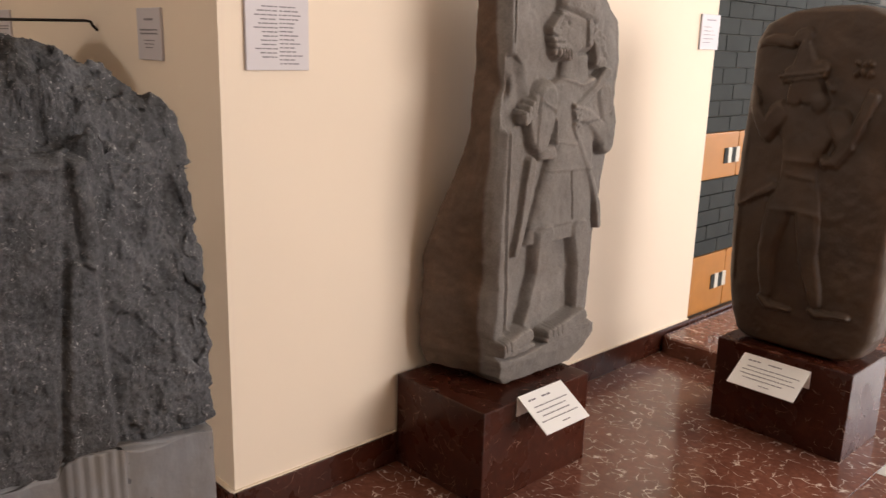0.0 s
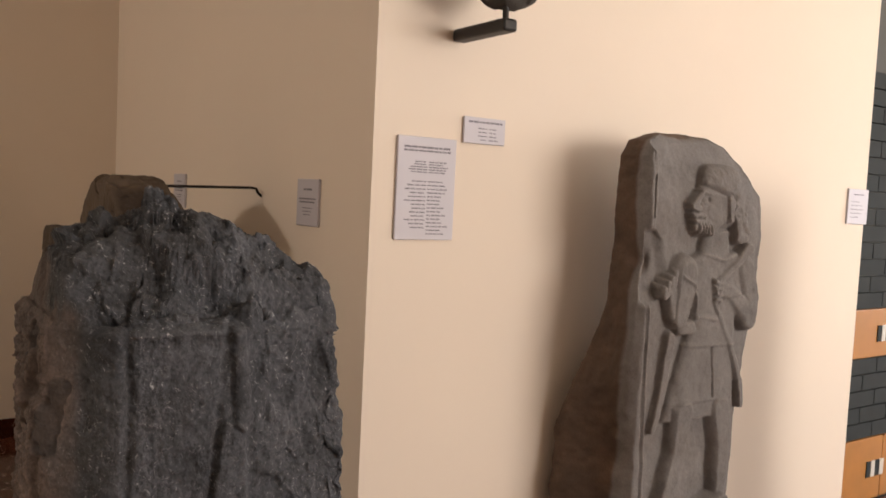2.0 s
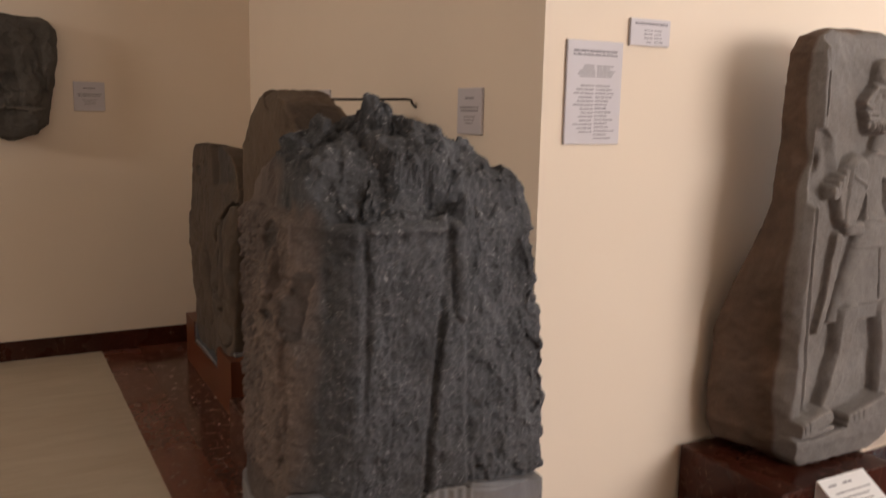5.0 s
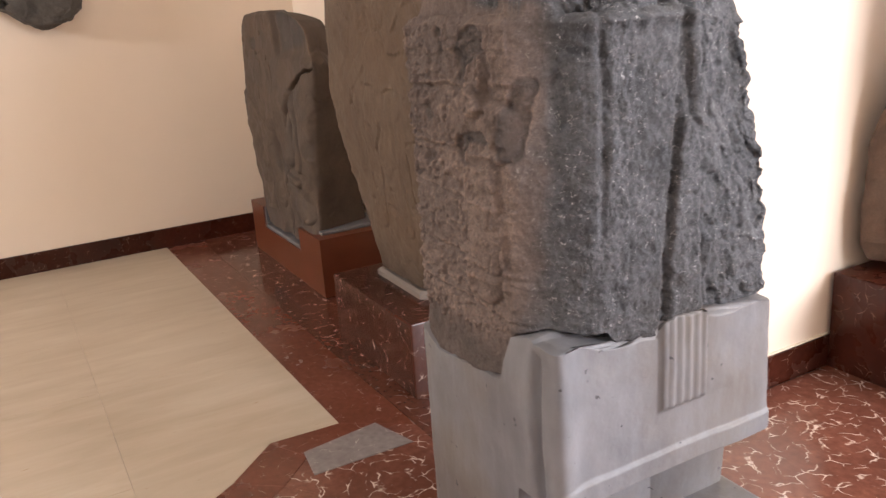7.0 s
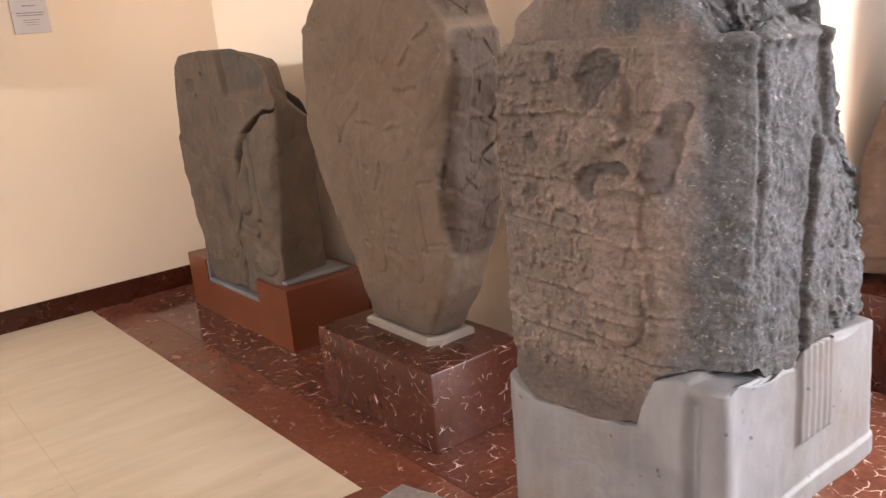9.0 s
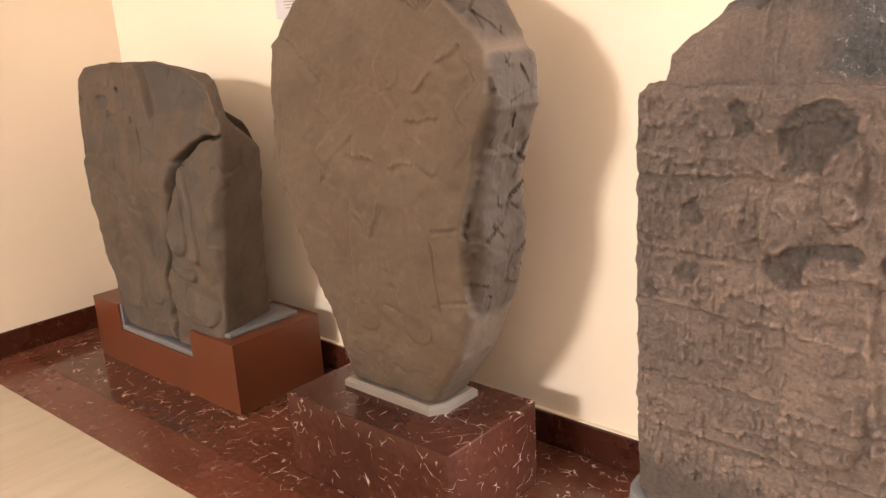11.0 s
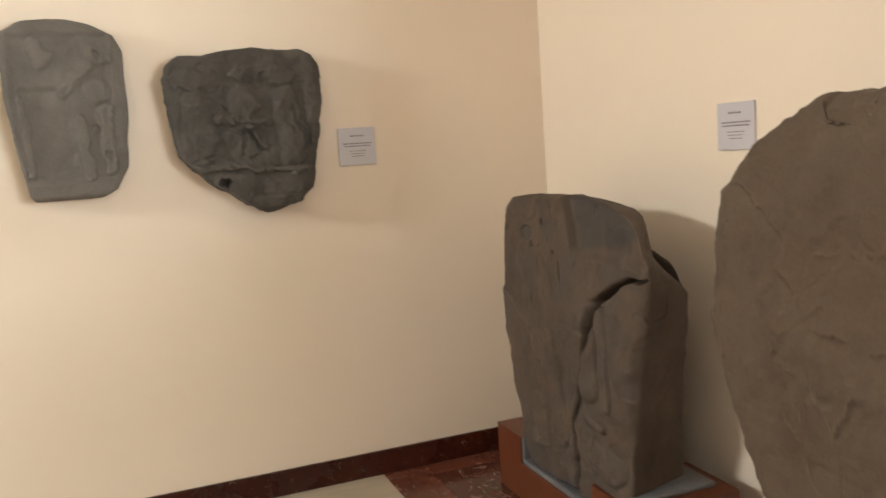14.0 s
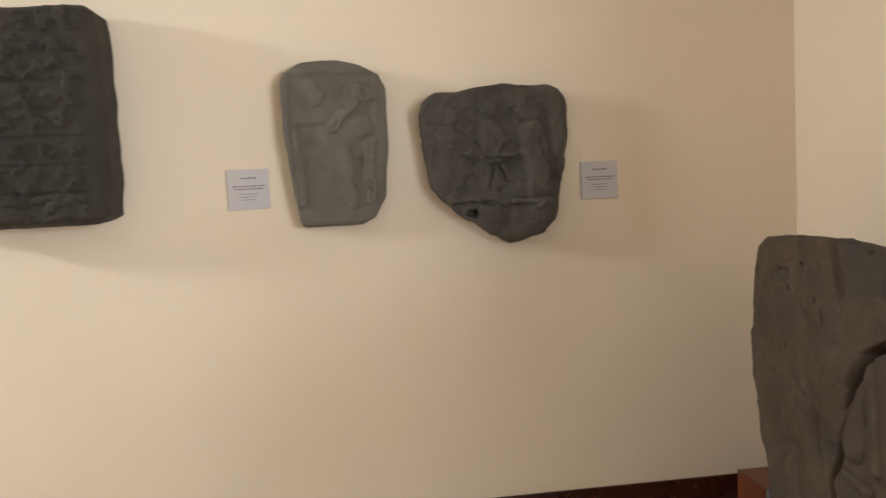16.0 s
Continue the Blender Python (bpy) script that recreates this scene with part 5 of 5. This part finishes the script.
def bent_card(m, width, label):
    """A card bent over the pedestal's edge: a flap against the stone and a sloping face."""
    ob = tagged(new("label_card"), label, "label card", "cards on pedestals")
    ob.matrix_world = m
    bm = bmesh.new()
    outline = [(0.0, 0.0), (-0.13, -0.085), (-0.1285, -0.0875), (0.003, -0.0022), (0.003, -0.07), (0.0, -0.07)]
    ends = [[bm.verts.new((x, y, z)) for y, z in outline] for x in (-width / 2, width / 2)]
    for i in range(6):
        j = (i + 1) % 6
        bm.faces.new((ends[0][i], ends[0][j], ends[1][j], ends[1][i]))
    bm.faces.new((ends[0][0], ends[0][3], ends[0][2], ends[0][1]))
    bm.faces.new((ends[0][0], ends[0][5], ends[0][4], ends[0][3]))
    bm.faces.new((ends[1][0], ends[1][1], ends[1][2], ends[1][3]))
    bm.faces.new((ends[1][0], ends[1][3], ends[1][4], ends[1][5]))
    part("card", bm, CARD, ob)
    ink = bmesh.new()
    slope = math.atan2(0.085, 0.13)
    for a, b, s, thick in [(0.12, 0.30, 0.18, 0.006), (0.42, 0.62, 0.18, 0.006)] + [(0.08 + random.uniform(0, 0.1), 0.92 - random.uniform(0, 0.15), 0.36 + 0.12 * i, 0.004) for i in range(4)] + [(0.45, 0.62, 0.86, 0.004)]:
        x0, x1 = -width / 2 + a * width, -width / 2 + b * width
        while x0 < x1 - 0.004:
            w = min(random.uniform(0.008, 0.024), x1 - x0)
            spot = Matrix.Translation((x0 + w / 2, -0.13 * s - 0.0004, -0.085 * s + 0.0006)) @ Matrix.Rotation(slope, 4, "X") @ Matrix.Diagonal((w, thick, 0.0006, 1))
            bmesh.ops.create_cube(ink, size=1, matrix=spot)
            x0 += w + 0.003
    part("print", ink, INK, ob, "grey printed lines")["kind"] = "stuff"
    return ob


bent_card(pose(0.4436, 0.90, 0.352, 0, 0, 90), 0.22, "white bent label card hung on the marble pedestal")
bent_card(pose(0.81, 1.8664, 0.315), 0.26, "white bent label card hung on the dark pedestal")

# the thin rod that ties the tall stela to the wall
curve = bpy.data.curves.new("tie_rod", "CURVE")
curve.dimensions, curve.bevel_depth, curve.bevel_resolution = "3D", 0.005, 3
spline = curve.splines.new("POLY")
spline.points.add(4)
for pt, xyz in zip(spline.points, ((-0.822, 0.010, 1.47), (-0.822, -0.006, 1.485), (-0.82, -0.012, 1.497), (-0.82, -0.03, 1.50), (-0.80, -0.42, 1.49))):
    pt.co = (*xyz, 1)
rod_mesh = new("rod_tmp", curve)
made = bpy.data.meshes.new_from_object(rod_mesh.evaluated_get(bpy.context.evaluated_depsgraph_get()))
bpy.data.objects.remove(rod_mesh)
made.materials.clear()
made.materials.append(IRON)
tagged(new("tie_rod", made), "thin dark iron rod tied from wall to stela", "rod")

# the step under the glazed wall
tagged(part("marble_step", prism([(0.02, 2.37), (0.07, 2.345), (0.55, 2.345), (0.55, 3.4), (0.02, 3.4)], 0.0, 0.09, 0.008), RED_MARBLE), "low red marble step at the foot of the glazed wall", "step")

# ---- unseen frame of the added ceiling fill light ----
lamp = tagged(new("ceiling_fill_frame"), "unseen square white frame round the added ceiling fill light", "lamp")
lamp.location = (*LAMP_A, H)
for a, b, c, d in ((-0.66, 0.66, -0.66, -0.61), (-0.66, 0.66, 0.61, 0.66), (-0.66, -0.61, -0.61, 0.61), (0.61, 0.66, -0.61, 0.61)):
    part("lamp_frame", box(a, b, c, d, -0.05, -0.001), STEEL, lamp)

# ---- floor pieces ----
def piece(name, points, mat, z1=0.0, parent=None):
    return part(name, prism(points, -0.02, z1, 0.0006), mat, parent or floor)


# pale travertine slabs
E0, E1 = -0.92, -0.885
cols = [-3.134, -2.54, -1.94, -1.34, -0.615]
edge_y = lambda x: E0 + (E1 - E0) * (x + 3.134) / 2.52  # noqa: E731
rows_y = [-1.52, -2.12, -2.72, -3.32, -3.92, -4.52, -5.12, -5.99, -7.0, -7.99, -8.99, -9.99]
G = 0.0003
for a, b in zip(cols, cols[1:]):
    if b > -0.7:
        piece("travertine_slab", [(a + G, -1.52 + G), (-0.30, -1.52 + G), (-0.47, -1.27), (-0.625, -1.11), (-0.615, edge_y(b)), (a + G, edge_y(a))], TRAVERTINE)
    else:
        piece("travertine_slab", [(a + G, -1.52 + G), (b - G, -1.52 + G), (b - G, edge_y(b)), (a + G, edge_y(a))], TRAVERTINE)
    for lo, hi in zip(rows_y[1:], rows_y):
        piece("travertine_slab", [(a + G, lo + G), (b - G, lo + G), (b - G, hi - G), (a + G, hi - G)], TRAVERTINE)
x_more = [-0.615, 0.0, 0.6, 1.2, 1.8, 2.4, 3.0, 3.6, 4.2, 4.8, 5.4, 6.0]
for a, b in zip(x_more, x_more[1:]):
    for lo, hi in zip(rows_y[1:], rows_y):
        piece("travertine_slab", [(a + G, lo + G), (b - G, lo + G), (b - G, hi - G), (a + G, hi - G)], TRAVERTINE)
# red marble border bands, a thin dark fillet and the main slabs
W = 0.15
piece("border_band", [(-3.134, E0 + G), (-0.615, E1 + G), (-0.50, E1 + W), (-3.02, E0 + W)], BAND_MARBLE)
piece("border_band", [(-3.134, E0 + 2 * G), (-3.021, E0 + W), (-3.021, -0.016), (-3.134, -0.016)], BAND_MARBLE)
piece("border_band", [(-0.624, -1.11), (-0.48, -1.04), (-0.50, E1 + W - G), (-0.614, E1)], BAND_MARBLE)
piece("border_band", [(-0.469, -1.27), (-0.37, -1.15), (-0.48, -1.041), (-0.624, -1.111)], BAND_MARBLE)
piece("border_band", [(-0.30, -1.519), (6.0, -1.519), (6.0, -1.36), (-0.22, -1.36), (-0.37, -1.151), (-0.468, -1.271)], BAND_MARBLE)
piece("dark_fillet", [(-3.02, E0 + W + G), (-0.50, E1 + W + G), (-0.46, E1 + W + 0.05), (-2.98, E0 + W + 0.05)], BAND_MARBLE, -0.0008)
piece("marble_panel", [(-3.02, E0 + W + 0.051), (-1.50, E0 + W + 0.071), (-1.50, -0.016), (-3.02, -0.016)], FLOOR_MARBLE)
piece("marble_panel", [(-1.499, E0 + W + 0.071), (-0.46, E1 + W + 0.051), (-0.30, E1 + W + 0.051), (-0.30, -0.016), (-1.499, -0.016)], FLOOR_MARBLE)
piece("marble_panel", [(-0.479, -1.04), (-0.37, -1.149), (-0.10, -0.95), (-0.30, E1 + W + 0.05), (-0.46, E1 + W + 0.05), (-0.499, E1 + W)], RED_MARBLE)
piece("grey_panel", [(-0.508, -1.043), (-0.372, -1.06), (-0.37, -0.742), (-0.543, -0.79)], GREY_MARBLE, 0.003)
piece("marble_panel", [(-0.369, -1.15), (-0.22, -1.359), (1.20, -1.359), (1.20, -0.70), (-0.299, -0.70), (-0.299, E1 + W + 0.05), (-0.099, -0.95)], RED_MARBLE)
piece("marble_panel", [(-0.299, -0.699), (1.20, -0.699), (1.20, 0.60), (0.017, 0.60), (0.017, -0.016), (-0.299, -0.016)], RED_MARBLE)
piece("marble_panel", [(0.017, 0.601), (1.20, 0.601), (1.20, 2.60), (0.017, 2.60)], RED_MARBLE)
piece("marble_panel", [(0.017, 2.601), (1.20, 2.601), (1.20, 6.0), (0.017, 6.0)], RED_MARBLE)
for x0, x1 in ((1.202, 2.4), (2.402, 3.6), (3.602, 4.8), (4.802, 6.0)):
    for y0, y1 in ((-1.359, 0.2), (0.202, 1.9)):
        piece("marble_panel", [(x0, y0), (x1, y0), (x1, y1), (x0, y1)], RED_MARBLE)
    for y0, y1 in ((1.902, 3.6), (3.602, 5.4), (5.402, 7.2), (7.202, 9.0)):
        piece("pale_floor_slab", [(x0, y0), (x1, y0), (x1, y1), (x0, y1)], PALE_FLOOR)
piece("pale_floor_slab", [(0.017, 6.002), (1.2, 6.002), (1.2, 9.0), (0.017, 9.0)], PALE_FLOOR)

# ---- glazed bricks, courses of 9 cm ----
glazed = bpy.data.objects["brick_wall_core"]
shared = {}
for mat in (GLAZE_DARK, GLAZE_ORANGE, GLAZE_WHITE):
    bm = box(-0.5, 0.5, -0.5, 0.5, -0.5, 0.5, 0.03, 1)
    me = bpy.data.meshes.new("brick")
    bm.to_mesh(me)
    bm.free()
    me.materials.append(mat)
    shared[mat.name] = me


def brick(y0, y1, z0, z1, mat, proud=0.0):
    ob = new("brick", shared[mat.name])
    ob.matrix_world = Matrix.Translation((-0.026 + proud, (y0 + y1) / 2, (z0 + z1) / 2)) @ Matrix.Diagonal((0.030, y1 - y0 - 0.006, z1 - z0 - 0.006, 1))
    ob.parent = glazed


for row in range(26):
    z0 = 0.112 + row * 0.0795
    if row < 4 or 9 <= row < 12:
        continue
    y = 2.626 - (0.12 if row % 2 else 0.0)
    while y < 4.6:
        brick(max(y, 2.626), y + 0.24, z0, z0 + 0.0795, GLAZE_DARK)
        y += 0.24
for z0, z1 in ((0.112, 0.43), (0.8275, 1.066)):
    for k in range(6):
        brick(2.626 + 0.36 * k, 2.986 + 0.36 * k, z0, z1, GLAZE_ORANGE)
for z0 in (0.225, 0.90):
    for k in range(5):
        y = 2.84 + 0.36 * k
        for i, mat in enumerate((GLAZE_DARK, GLAZE_WHITE, GLAZE_DARK, GLAZE_WHITE)):
            brick(y + 0.04 * i, y + 0.04 * i + 0.042, z0, z0 + 0.085, mat, 0.005)
